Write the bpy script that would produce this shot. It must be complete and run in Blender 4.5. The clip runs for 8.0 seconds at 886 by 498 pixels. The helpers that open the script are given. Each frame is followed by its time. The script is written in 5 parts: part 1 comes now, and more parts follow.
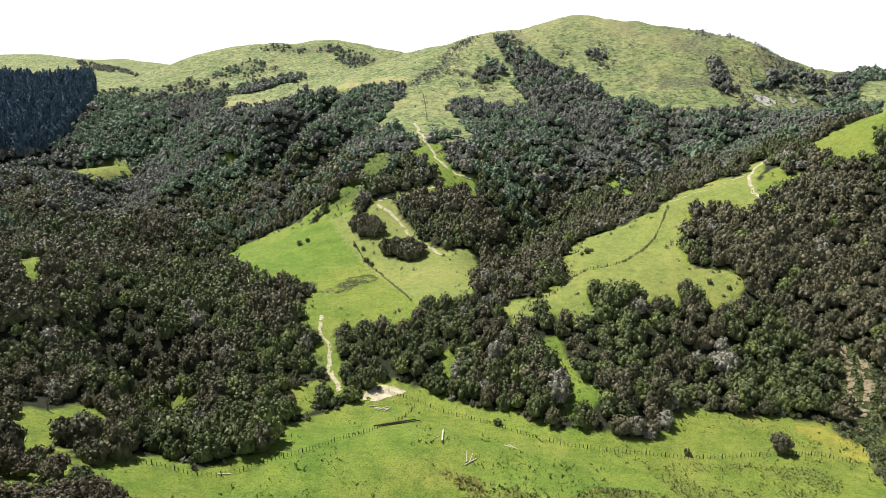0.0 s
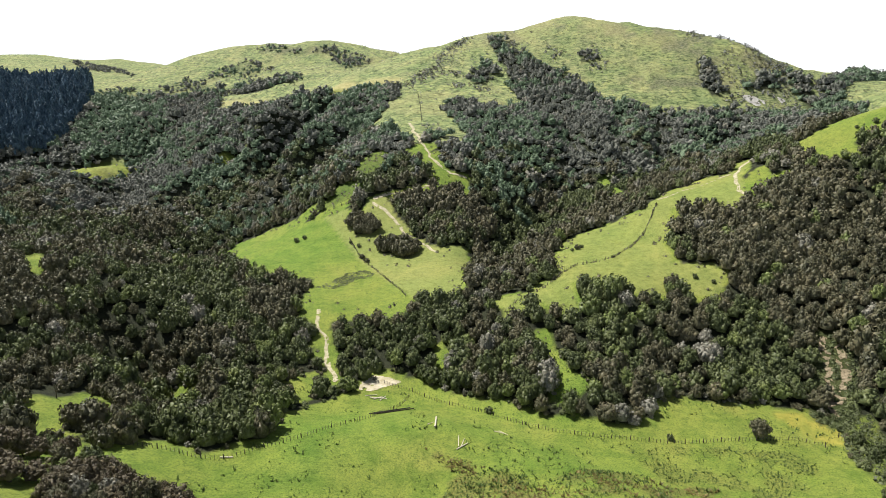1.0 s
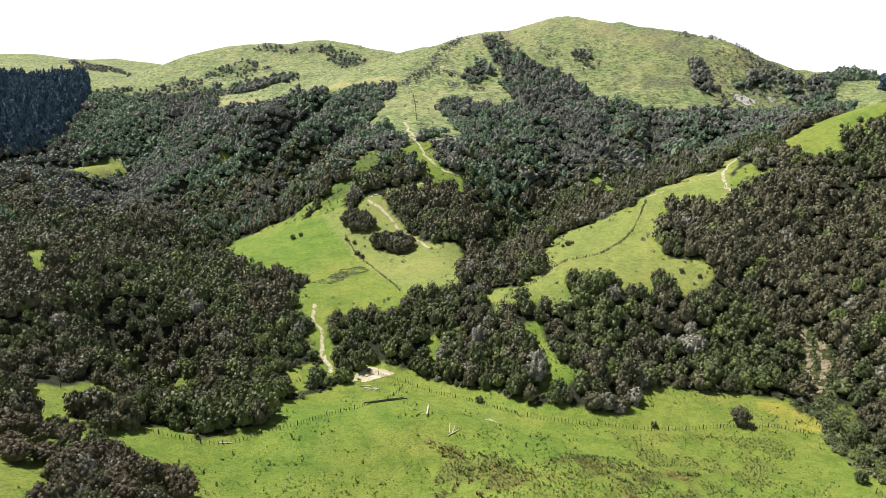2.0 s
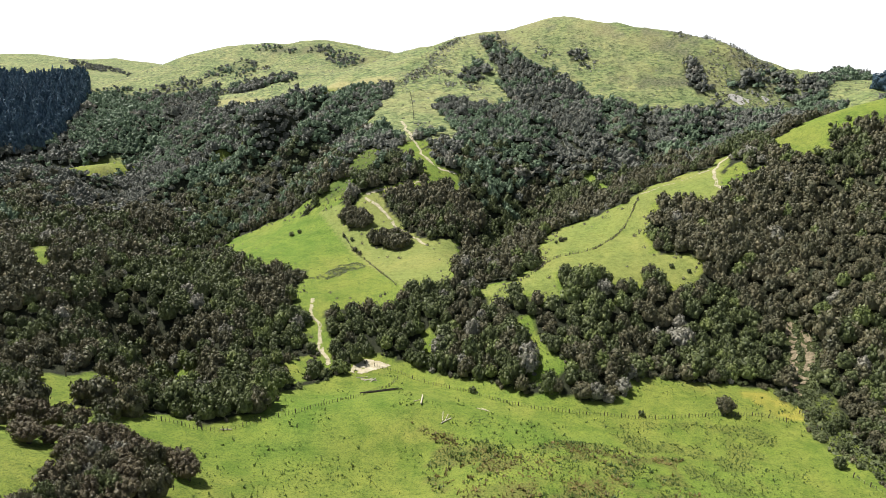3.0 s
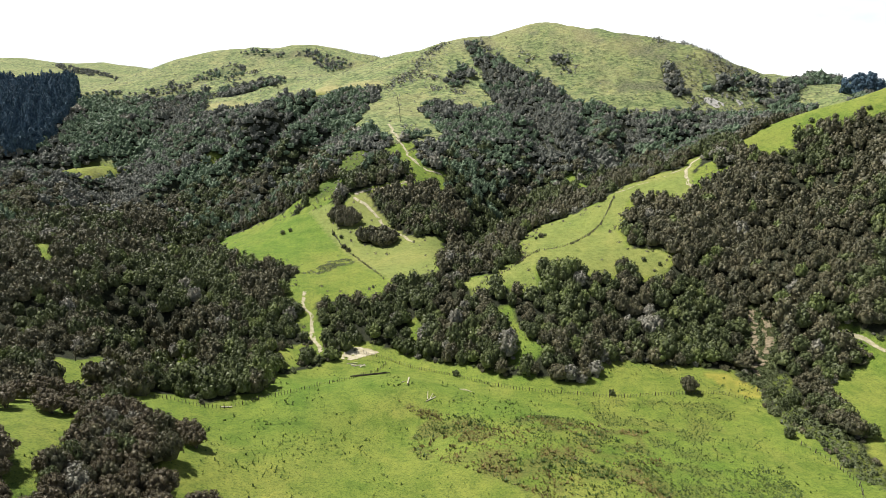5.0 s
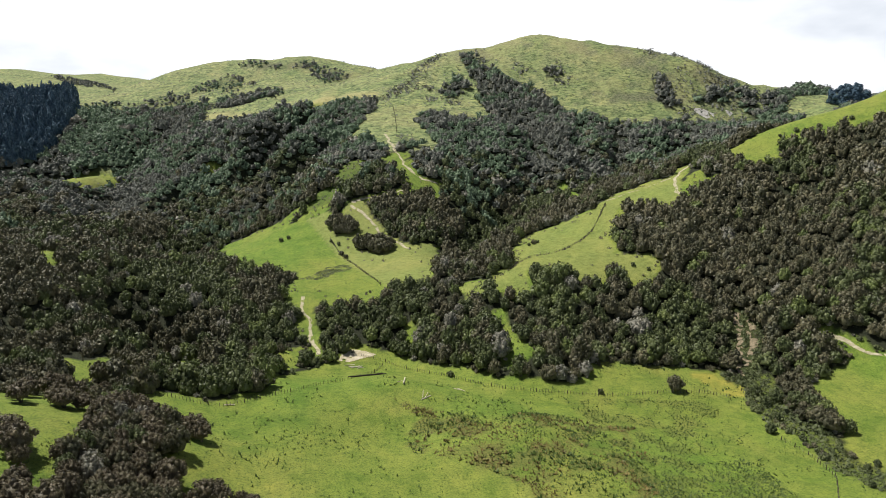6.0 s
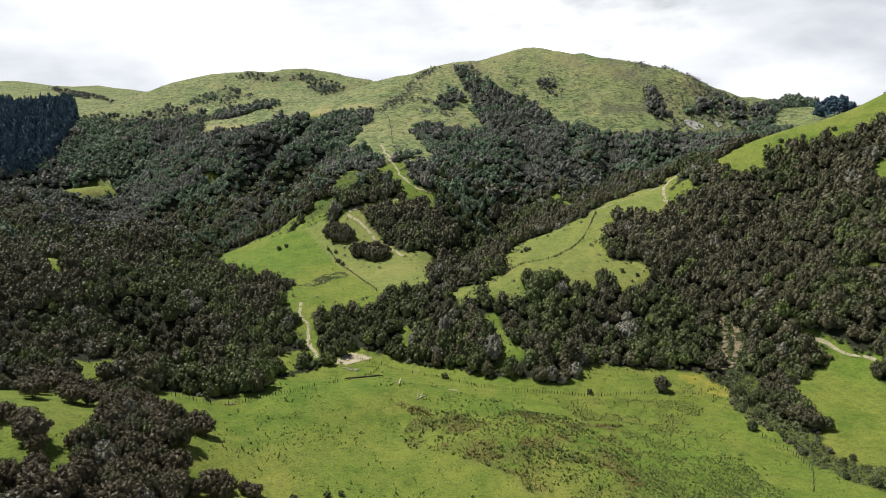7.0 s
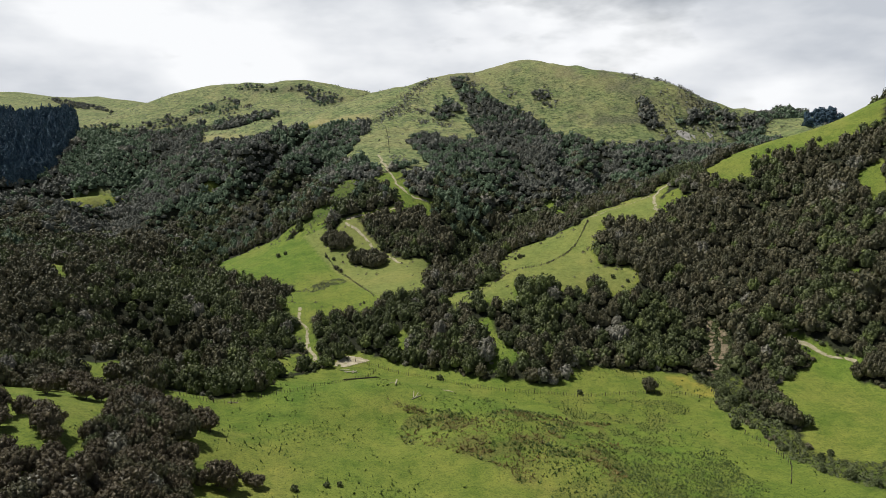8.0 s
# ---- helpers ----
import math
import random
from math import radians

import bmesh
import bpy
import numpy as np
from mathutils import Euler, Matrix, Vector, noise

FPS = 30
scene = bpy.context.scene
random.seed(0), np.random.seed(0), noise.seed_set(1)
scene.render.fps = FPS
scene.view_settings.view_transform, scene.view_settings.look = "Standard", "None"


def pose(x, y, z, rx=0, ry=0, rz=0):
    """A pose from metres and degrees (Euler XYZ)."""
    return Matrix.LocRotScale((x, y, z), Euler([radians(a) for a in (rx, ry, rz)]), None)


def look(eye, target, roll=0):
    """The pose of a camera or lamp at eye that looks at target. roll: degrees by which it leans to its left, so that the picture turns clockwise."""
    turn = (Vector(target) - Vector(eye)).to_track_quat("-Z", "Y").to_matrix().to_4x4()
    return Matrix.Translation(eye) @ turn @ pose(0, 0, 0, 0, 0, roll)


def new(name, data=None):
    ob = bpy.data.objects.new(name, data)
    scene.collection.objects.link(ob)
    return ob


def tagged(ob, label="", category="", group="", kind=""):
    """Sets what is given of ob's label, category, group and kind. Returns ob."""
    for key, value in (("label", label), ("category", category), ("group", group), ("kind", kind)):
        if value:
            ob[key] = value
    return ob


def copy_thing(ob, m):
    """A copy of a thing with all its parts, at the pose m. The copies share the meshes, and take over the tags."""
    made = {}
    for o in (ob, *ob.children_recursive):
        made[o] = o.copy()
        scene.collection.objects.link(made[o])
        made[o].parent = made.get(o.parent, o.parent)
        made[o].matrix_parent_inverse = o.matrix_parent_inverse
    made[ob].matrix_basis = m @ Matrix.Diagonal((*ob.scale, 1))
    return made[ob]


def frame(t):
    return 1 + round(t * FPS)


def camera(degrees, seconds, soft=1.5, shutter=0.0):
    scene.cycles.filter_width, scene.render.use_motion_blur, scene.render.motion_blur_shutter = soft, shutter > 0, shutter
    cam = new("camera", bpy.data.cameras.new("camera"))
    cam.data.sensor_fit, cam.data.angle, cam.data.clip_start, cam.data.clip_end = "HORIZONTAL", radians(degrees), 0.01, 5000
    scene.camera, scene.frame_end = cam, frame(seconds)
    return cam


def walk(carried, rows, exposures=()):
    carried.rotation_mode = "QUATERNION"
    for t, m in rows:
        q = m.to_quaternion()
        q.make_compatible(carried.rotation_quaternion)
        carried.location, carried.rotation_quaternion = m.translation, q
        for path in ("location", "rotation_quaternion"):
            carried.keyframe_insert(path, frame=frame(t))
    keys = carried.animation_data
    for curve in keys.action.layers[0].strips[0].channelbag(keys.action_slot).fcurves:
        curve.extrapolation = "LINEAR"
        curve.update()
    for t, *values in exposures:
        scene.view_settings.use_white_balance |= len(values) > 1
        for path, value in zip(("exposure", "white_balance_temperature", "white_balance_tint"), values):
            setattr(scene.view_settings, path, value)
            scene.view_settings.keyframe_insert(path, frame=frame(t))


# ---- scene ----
cam = camera(69.2, 8.0, soft=0.5)

# seconds, place, tilt, lean, turn: a level flight backwards that slowly raises its view
ROWS = [
    (0.0, 0.00, -0.00, 100.00, 75.46, 0.05, 0.04),
    (0.5, 0.36, -4.06, 99.98, 75.47, 0.03, -0.09),
    (1.0, 0.88, -7.54, 100.11, 75.48, 0.03, -0.34),
    (1.5, 1.53, -10.93, 100.14, 75.46, 0.03, -0.57),
    (3.0, 3.99, -20.22, 99.92, 75.43, 0.02, -0.71),
    (3.5, 4.42, -23.76, 99.84, 75.41, 0.01, -0.91),
    (4.0, 4.63, -27.63, 99.86, 75.40, 0.03, -1.15),
    (4.5, 4.75, -31.64, 99.95, 75.48, 0.02, -1.57),
    (6.0, 5.23, -44.15, 99.95, 76.68, 0.03, -2.18),
    (6.5, 5.28, -48.29, 99.85, 77.17, 0.03, -2.48),
    (7.0, 5.39, -52.60, 99.72, 77.69, 0.01, -2.58),
    (7.5, 5.65, -56.84, 99.68, 78.15, -0.01, -2.69),
    (8.0, 5.85, -61.22, 99.57, 78.63, -0.03, -2.82),
]
walk(cam, [(t, pose(x, y, z, rx, ry, rz)) for t, x, y, z, rx, ry, rz in ROWS],
     exposures=[(0.0, 0.6), (4.5, 0.55), (6.0, 0.24), (7.0, 0.0), (8.0, -0.26)])

# ---- light: a high sun behind thin bright cloud gaps, from beyond the hill and to one side ----
SUN_TO = Vector((-0.4, 0.25, 0.86)).normalized()
world = bpy.data.worlds.new("sky")
scene.world = world
world.use_nodes = True


def build_sky(nt):
    nodes, links = nt.nodes, nt.links
    nodes.clear()
    out = nodes.new("ShaderNodeOutputWorld")
    back = nodes.new("ShaderNodeBackground")
    links.new(back.outputs[0], out.inputs[0])
    sky = nodes.new("ShaderNodeTexSky")
    sky.sky_type = "NISHITA"
    sky.sun_disc = False
    sky.sun_elevation = math.asin(SUN_TO.z)
    sky.sun_rotation = math.atan2(SUN_TO.x, SUN_TO.y)
    dim = nodes.new("ShaderNodeMix")
    dim.data_type, dim.blend_type = "RGBA", "MULTIPLY"
    dim.inputs["Factor"].default_value = 1.0
    links.new(sky.outputs[0], dim.inputs["A"])
    dim.inputs["B"].default_value = (0.04, 0.04, 0.04, 1)
    co = nodes.new("ShaderNodeTexCoord")
    mp = nodes.new("ShaderNodeMapping")
    mp.inputs["Scale"].default_value = (1.4, 1.4, 3.6)
    mp.inputs["Location"].default_value = (0.35, 0.1, 0.4)
    links.new(co.outputs["Generated"], mp.inputs[0])
    n1 = nodes.new("ShaderNodeTexNoise")
    n1.inputs["Scale"].default_value = 1.7
    n1.inputs["Detail"].default_value = 6.0
    n1.inputs["Roughness"].default_value = 0.55
    links.new(mp.outputs[0], n1.inputs["Vector"])
    cover = nodes.new("ShaderNodeValToRGB")
    cover.color_ramp.elements[0].position, cover.color_ramp.elements[0].color = 0.2, (0.05, 0.05, 0.05, 1)
    cover.color_ramp.elements[1].position, cover.color_ramp.elements[1].color = 0.42, (1, 1, 1, 1)
    # the cloud sheet is closed towards the horizon and broken overhead
    split = nodes.new("ShaderNodeSeparateXYZ")
    links.new(co.outputs["Generated"], split.inputs[0])
    thin = nodes.new("ShaderNodeMath")
    thin.operation, thin.use_clamp = "MULTIPLY_ADD", False
    high = nodes.new("ShaderNodeMath")
    high.operation, high.use_clamp = "SUBTRACT", True
    links.new(split.outputs["Z"], high.inputs[0])
    high.inputs[1].default_value = 0.13
    links.new(high.outputs[0], thin.inputs[0])
    thin.inputs[1].default_value = -2.2
    links.new(n1.outputs["Fac"], thin.inputs[2])
    links.new(thin.outputs[0], cover.inputs[0])
    n2 = nodes.new("ShaderNodeTexNoise")
    n2.inputs["Scale"].default_value = 2.3
    n2.inputs["Detail"].default_value = 5.0
    links.new(mp.outputs[0], n2.inputs["Vector"])
    tone = nodes.new("ShaderNodeValToRGB")
    tone.color_ramp.elements[0].position, tone.color_ramp.elements[0].color = 0.34, (0.82, 0.87, 0.95, 1)
    tone.color_ramp.elements[1].position, tone.color_ramp.elements[1].color = 0.6, (1.4, 1.42, 1.45, 1)
    links.new(n2.outputs["Fac"], tone.inputs[0])
    mix = nodes.new("ShaderNodeMix")
    mix.data_type = "RGBA"
    links.new(cover.outputs[0], mix.inputs["Factor"])
    links.new(dim.outputs["Result"], mix.inputs["A"])
    links.new(tone.outputs[0], mix.inputs["B"])
    links.new(mix.outputs["Result"], back.inputs[0])
    back.inputs[1].default_value = 0.82


build_sky(world.node_tree)
sun_data = bpy.data.lights.new("sun", "SUN")
sun_data.energy, sun_data.angle, sun_data.color = 5.0, radians(0.6), (1.0, 0.96, 0.88)
sun = new("sun", sun_data)
sun.matrix_world = look(SUN_TO * 900, (0, 0, 0))


# ---- materials ----
def material(name, rough=0.8):
    m = bpy.data.materials.new(name)
    m.use_nodes = True
    bsdf = m.node_tree.nodes["Principled BSDF"]
    bsdf.inputs["Roughness"].default_value = rough
    bsdf.inputs["Specular IOR Level"].default_value = 0.25
    return m, m.node_tree, bsdf


def noise_node(nt, scale, detail=4.0, rough=0.6):
    co = nt.nodes.new("ShaderNodeTexCoord")
    n = nt.nodes.new("ShaderNodeTexNoise")
    n.inputs["Scale"].default_value, n.inputs["Detail"].default_value, n.inputs["Roughness"].default_value = scale, detail, rough
    nt.links.new(co.outputs["Object"], n.inputs["Vector"])
    return n.outputs["Fac"]


def ramp(nt, fac, stops):
    r = nt.nodes.new("ShaderNodeValToRGB")
    els = r.color_ramp.elements
    while len(els) < len(stops):
        els.new(0.5)
    for e, (p, c) in zip(els, stops):
        e.position, e.color = p, (*c, 1)
    nt.links.new(fac, r.inputs[0])
    return r.outputs[0]


def blend(nt, fac, a, b, mode="MIX"):
    m = nt.nodes.new("ShaderNodeMix")
    m.data_type, m.blend_type = "RGBA", mode
    for value, key in ((fac, "Factor"), (a, "A"), (b, "B")):
        socket = m.inputs[key] if key == "Factor" else [s for s in m.inputs if s.name == key and s.type == "RGBA"][0]
        if isinstance(value, (int, float)):
            socket.default_value = value
        elif isinstance(value, tuple):
            socket.default_value = (*value, 1)
        else:
            nt.links.new(value, socket)
    return [s for s in m.outputs if s.type == "RGBA"][0]


def attribute(nt, name):
    a = nt.nodes.new("ShaderNodeAttribute")
    a.attribute_name = name
    return a.outputs["Fac"]


def bump(nt, bsdf, height, strength, distance):
    b = nt.nodes.new("ShaderNodeBump")
    b.inputs["Strength"].default_value, b.inputs["Distance"].default_value = strength, distance
    nt.links.new(height, b.inputs["Height"])
    nt.links.new(b.outputs[0], bsdf.inputs["Normal"])


def ground_material():
    m, nt, bsdf = material("pasture_and_bush_floor", 0.9)
    broad = noise_node(nt, 0.035, 5)
    fine = noise_node(nt, 0.45, 6, 0.7)
    tuft = noise_node(nt, 1.9, 4, 0.75)
    wide = noise_node(nt, 0.014, 4)
    grass = ramp(nt, broad, [(0.3, (0.13, 0.215, 0.034)), (0.5, (0.185, 0.25, 0.043)), (0.7, (0.27, 0.28, 0.07))])
    grass = blend(nt, 0.5, grass, ramp(nt, wide, [(0.35, (0.14, 0.23, 0.036)), (0.65, (0.285, 0.28, 0.072))]))
    grass = blend(nt, 0.6, grass, ramp(nt, fine, [(0.3, (0.4, 0.5, 0.35)), (0.5, (0.95, 0.95, 0.9)), (0.72, (1.3, 1.2, 1.05))]), "MULTIPLY")
    grass = blend(nt, 0.7, grass, ramp(nt, tuft, [(0.36, (0.3, 0.42, 0.25)), (0.48, (1, 1, 1)), (0.66, (1.35, 1.25, 1.05))]), "MULTIPLY")
    blotch = noise_node(nt, 0.11, 5, 0.65)
    grass = blend(nt, 0.75, grass, ramp(nt, blotch, [(0.36, (0.66, 0.78, 0.62)), (0.5, (1, 1, 1)), (0.62, (1.16, 1.1, 1.12))]), "MULTIPLY")
    dry = ramp(nt, fine, [(0.35, (0.29, 0.255, 0.11)), (0.6, (0.45, 0.4, 0.2))])
    rushy = ramp(nt, tuft, [(0.34, (0.07, 0.08, 0.022)), (0.5, (0.15, 0.15, 0.042)), (0.66, (0.24, 0.19, 0.07))])
    grass = blend(nt, attribute(nt, "rushes"), grass, rushy)
    # stock terraces follow the contours of the hill
    co = nt.nodes.new("ShaderNodeTexCoord")
    squeeze = nt.nodes.new("ShaderNodeMapping")
    squeeze.inputs["Scale"].default_value = (0.2, 0.2, 1.5)
    nt.links.new(co.outputs["Object"], squeeze.inputs[0])
    terrace = nt.nodes.new("ShaderNodeTexNoise")
    terrace.inputs["Scale"].default_value, terrace.inputs["Detail"].default_value, terrace.inputs["Roughness"].default_value = 1.0, 5.0, 0.65
    nt.links.new(squeeze.outputs[0], terrace.inputs["Vector"])
    hill = ramp(nt, fine, [(0.34, (0.12, 0.165, 0.06)), (0.47, (0.24, 0.31, 0.105)), (0.66, (0.37, 0.4, 0.18))])
    hill = blend(nt, 0.45, hill, ramp(nt, broad, [(0.36, (0.2, 0.285, 0.085)), (0.5, (0.275, 0.33, 0.115)), (0.64, (0.34, 0.35, 0.145))]))
    hill = blend(nt, 0.6, hill, ramp(nt, terrace.outputs["Fac"], [(0.4, (0.35, 0.4, 0.36)), (0.5, (1, 1, 1)), (0.64, (1.45, 1.35, 1.2))]), "MULTIPLY")
    clumps = noise_node(nt, 0.2, 6, 0.78)
    hill = blend(nt, 0.9, hill, ramp(nt, clumps, [(0.4, (0.24, 0.28, 0.26)), (0.48, (0.9, 0.9, 0.9)), (0.66, (1.2, 1.14, 1.1))]), "MULTIPLY")
    rock = ramp(nt, fine, [(0.38, (0.05, 0.052, 0.04)), (0.5, (0.15, 0.15, 0.09)), (0.64, (0.26, 0.24, 0.17))])
    hill = blend(nt, 0.8, hill, ramp(nt, blotch, [(0.38, (0.6, 0.68, 0.62)), (0.5, (0.95, 0.97, 0.95)), (0.62, (1.18, 1.1, 1.0))]), "MULTIPLY")
    # blue tint puts the haze over the distant pasture into its colour
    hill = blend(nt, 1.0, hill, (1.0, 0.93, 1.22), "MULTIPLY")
    hill = blend(nt, attribute(nt, "crags"), hill, rock)
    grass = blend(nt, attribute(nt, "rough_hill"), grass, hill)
    grass = blend(nt, attribute(nt, "dry"), grass, dry)
    gold = ramp(nt, fine, [(0.35, (0.27, 0.245, 0.045)), (0.62, (0.42, 0.36, 0.075))])
    grass = blend(nt, attribute(nt, "gold"), grass, gold)
    # dark floor colour taken nearly to black, shade between crowns painted in
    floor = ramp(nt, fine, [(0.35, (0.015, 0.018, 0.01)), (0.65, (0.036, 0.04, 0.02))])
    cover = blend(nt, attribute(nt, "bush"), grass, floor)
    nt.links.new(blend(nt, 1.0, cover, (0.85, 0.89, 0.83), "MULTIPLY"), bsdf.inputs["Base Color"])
    bump(nt, bsdf, tuft, 0.9, 0.5)
    return m


def leaf_material(name, dark, mid, light, gloss=0.27):
    m, nt, bsdf = material(name, 0.48)
    bsdf.inputs["Specular IOR Level"].default_value = gloss
    patch = noise_node(nt, 0.19, 4)
    crown = noise_node(nt, 0.5, 3)
    island = nt.nodes.new("ShaderNodeNewGeometry").outputs["Random Per Island"]
    base = ramp(nt, patch, [(0.36, dark), (0.5, mid), (0.64, light)])
    base = blend(nt, 0.3, base, ramp(nt, crown, [(0.35, (0.55, 0.6, 0.55)), (0.5, (1, 1, 1)), (0.65, (1.4, 1.3, 1.2))]), "MULTIPLY")
    base = blend(nt, 0.4, base, ramp(nt, island, [(0.0, (0.66, 0.67, 0.65)), (0.6, (1.05, 1.05, 1.0)), (1.0, (1.5, 1.46, 1.4))]), "MULTIPLY")
    spray = noise_node(nt, 1.7, 4, 0.7)
    # darker flecks put the shade of gaps among leaves into the colour
    base = blend(nt, 0.4, base, ramp(nt, spray, [(0.36, (0.35, 0.37, 0.35)), (0.5, (1, 1, 1)), (0.64, (1.5, 1.45, 1.35))]), "MULTIPLY")
    bump(nt, bsdf, spray, 0.4, 0.3)
    nt.links.new(base, bsdf.inputs["Base Color"])
    return m


def plain_material(name, low, high, scale, rough=0.85, depth=0.02):
    m, nt, bsdf = material(name, rough)
    a, b = noise_node(nt, scale, 5), noise_node(nt, scale * 7, 4)
    base = ramp(nt, a, [(0.3, low), (0.7, high)])
    base = blend(nt, 0.5, base, ramp(nt, b, [(0.3, (0.6, 0.6, 0.6)), (0.65, (1.15, 1.15, 1.15))]), "MULTIPLY")
    nt.links.new(base, bsdf.inputs["Base Color"])
    bump(nt, bsdf, b, 0.6, depth)
    return m


GROUND = ground_material()
KANUKA = leaf_material("kanuka_foliage", (0.057, 0.0599, 0.0343), (0.0923, 0.0898, 0.0525), (0.1377, 0.1254, 0.0762))
BROADLEAF = leaf_material("broadleaf_foliage", (0.0546, 0.0693, 0.0283), (0.083, 0.1029, 0.042), (0.1168, 0.1385, 0.0556))
BRIGHT = leaf_material("bright_young_foliage", (0.09, 0.1147, 0.0391), (0.1203, 0.1537, 0.05), (0.16, 0.1907, 0.0668))
RED_KANUKA = leaf_material("brown_tinged_kanuka_foliage", (0.0651, 0.0524, 0.0345), (0.0973, 0.0819, 0.0503), (0.126, 0.1117, 0.0705))
# both upland foliages are paled and blued, distance haze put into their colour
HAZY_UPLAND = leaf_material("hazed_upland_scrub", (0.0884, 0.0978, 0.0841), (0.1373, 0.1462, 0.1285), (0.1923, 0.1987, 0.1811), 0.17)
HAZY_UPLAND_GREEN = leaf_material("hazed_upland_foliage", (0.0854, 0.1239, 0.0827), (0.1286, 0.1837, 0.1191), (0.1729, 0.2363, 0.1544), 0.17)
SILVER = leaf_material("pale_flowering_foliage", (0.14, 0.14, 0.1096), (0.2016, 0.1968, 0.164), (0.2624, 0.2528, 0.2192))
# needle colour shifted to blue, with distance haze painted into it
PINE = leaf_material("hazed_pine_needles", (0.0498, 0.0844, 0.123), (0.0702, 0.116, 0.1631), (0.0967, 0.1515, 0.2), 0.06)
RUSH = leaf_material("rush_blades", (0.1, 0.09, 0.03), (0.16, 0.135, 0.045), (0.235, 0.19, 0.07))
TUFT = leaf_material("pasture_tufts", (0.051, 0.0864, 0.0183), (0.0766, 0.1224, 0.0255), (0.1024, 0.1424, 0.0306))
BARK = plain_material("grey_brown_bark", (0.06, 0.05, 0.04), (0.16, 0.135, 0.11), 2.0)
CLAY = plain_material("pale_clay_track", (0.26, 0.24, 0.14), (0.52, 0.47, 0.34), 0.6, 0.95, 0.05)
SANDY = plain_material("bare_sandy_ground", (0.32, 0.28, 0.17), (0.6, 0.54, 0.42), 0.5, 0.95, 0.05)
BANK_CLAY = plain_material("crumbling_bank_clay", (0.09, 0.075, 0.045), (0.34, 0.28, 0.19), 1.2, 0.95, 0.15)
ROCK = plain_material("grey_slip_rock", (0.26, 0.25, 0.24), (0.5, 0.49, 0.46), 0.3, 0.9, 0.2)
POST = plain_material("weathered_post_wood", (0.05, 0.043, 0.035), (0.13, 0.11, 0.09), 3.0)
DARK_POLE = plain_material("dark_treated_pole", (0.025, 0.022, 0.02), (0.06, 0.052, 0.045), 2.0)
PALE_WOOD = plain_material("bleached_timber", (0.42, 0.37, 0.28), (0.68, 0.62, 0.5), 2.0)
WIRE = plain_material("galvanised_wire", (0.3, 0.3, 0.3), (0.42, 0.42, 0.42), 5.0, 0.5)

# ---- lie of the land: crests, spurs, flats and gullies as (east, north, height) ----
NEAR_BANK = [
    (-61, 51, 33), (-70, 67, 35), (-63, 74, 31), (-54, 64, 28), (-46, 70, 21), (-87, 93, 33), (-75, 92, 31), (-62, 90, 28), (-52, 98, 20), (-49, 95, 20),
    (-41, 112, 12), (-92, 118, 23), (-83, 132, 18), (-51, 131, 13), (-50, 115, 13), (-106, 139, 23), (-70, 139, 14), (-43, 148, 10),
]
HOME_PADDOCK = [
    (-34, 77, 16), (-18, 85, 14), (41, 85, 10), (0, 90, 10), (21, 91, 10), (22, 110, 10), (50, 92, 9), (73, 94, 6), (122, 99, 3), (133, 110, 1),
    (-26, 126, 10), (-5, 118, 6), (2, 129, 4), (17, 135, 7), (42, 133, 6), (46, 136, 4), (61, 125, 3), (94, 124, 1), (113, 134, -1), (116, 132, -1),
    (130, 117, 0), (7, 147, 6), (85, 138, -1), (138, 140, 3),
]
CREEK_FLAT = [
    (-2, 155, 8), (43, 152, 1), (93, 161, 1), (132, 150, 0), (135, 162, 1), (153, 142, 1), (172, 162, 6), (-60, 172, 8), (-34, 170, 2), (-14, 170, 3),
    (-5, 185, -1), (16, 169, 0), (46, 179, 10), (71, 171, 2), (119, 163, -2), (163, 178, 8), (-51, 199, 4), (-38, 192, 3), (-22, 194, 1), (22, 196, 7),
    (53, 201, 11), (78, 198, 6), (106, 199, 6), (134, 194, 6), (154, 191, 15),
]
LEFT_SLOPE = [
    (-126, 174, 23), (-79, 180, 8), (-144, 200, 32), (-129, 202, 25), (-119, 199, 17), (-105, 195, 9), (-62, 191, 7), (-151, 227, 35), (-117, 223, 18), (-97, 221, 12),
    (-154, 278, 22), (-100, 272, 12),
]
MIDDLE_CLEARING = [(-47, 233, 11), (-19, 213, 7), (3, 216, 11), (-14, 274, 14), (13, 276, 19), (-46, 291, 14), (-29, 305, 14), (-3, 310, 17)]
RIGHT_SPUR_TOE = [
    (40, 207, 13), (201, 207, 33), (28, 225, 18), (66, 223, 22), (86, 214, 16), (168, 214, 27), (115, 245, 26), (132, 248, 30), (165, 238, 33), (237, 260, 64),
]
RIGHT_SPUR = [(67, 282, 26), (92, 275, 28), (169, 276, 48), (199, 268, 49), (209, 264, 52), (216, 298, 68), (112, 317, 42), (167, 341, 59)]
LEFT_VALLEY = [
    (-247, 372, 19), (-152, 363, 1), (-109, 377, 11), (-170, 415, 17), (-120, 419, 26), (-140, 472, 44), (-206, 511, 35), (-146, 528, 64), (-334, 587, 20), (-207, 565, 49),
]
CENTRE_SPUR = [
    (31, 281, 20), (-45, 331, 21), (-38, 360, 35), (3, 340, 26), (57, 357, 22), (-69, 380, 32), (33, 365, 27), (-27, 396, 50), (9, 388, 44), (36, 412, 51),
    (-67, 423, 49), (-6, 434, 63), (-17, 457, 68), (40, 481, 72), (-77, 489, 66),
]
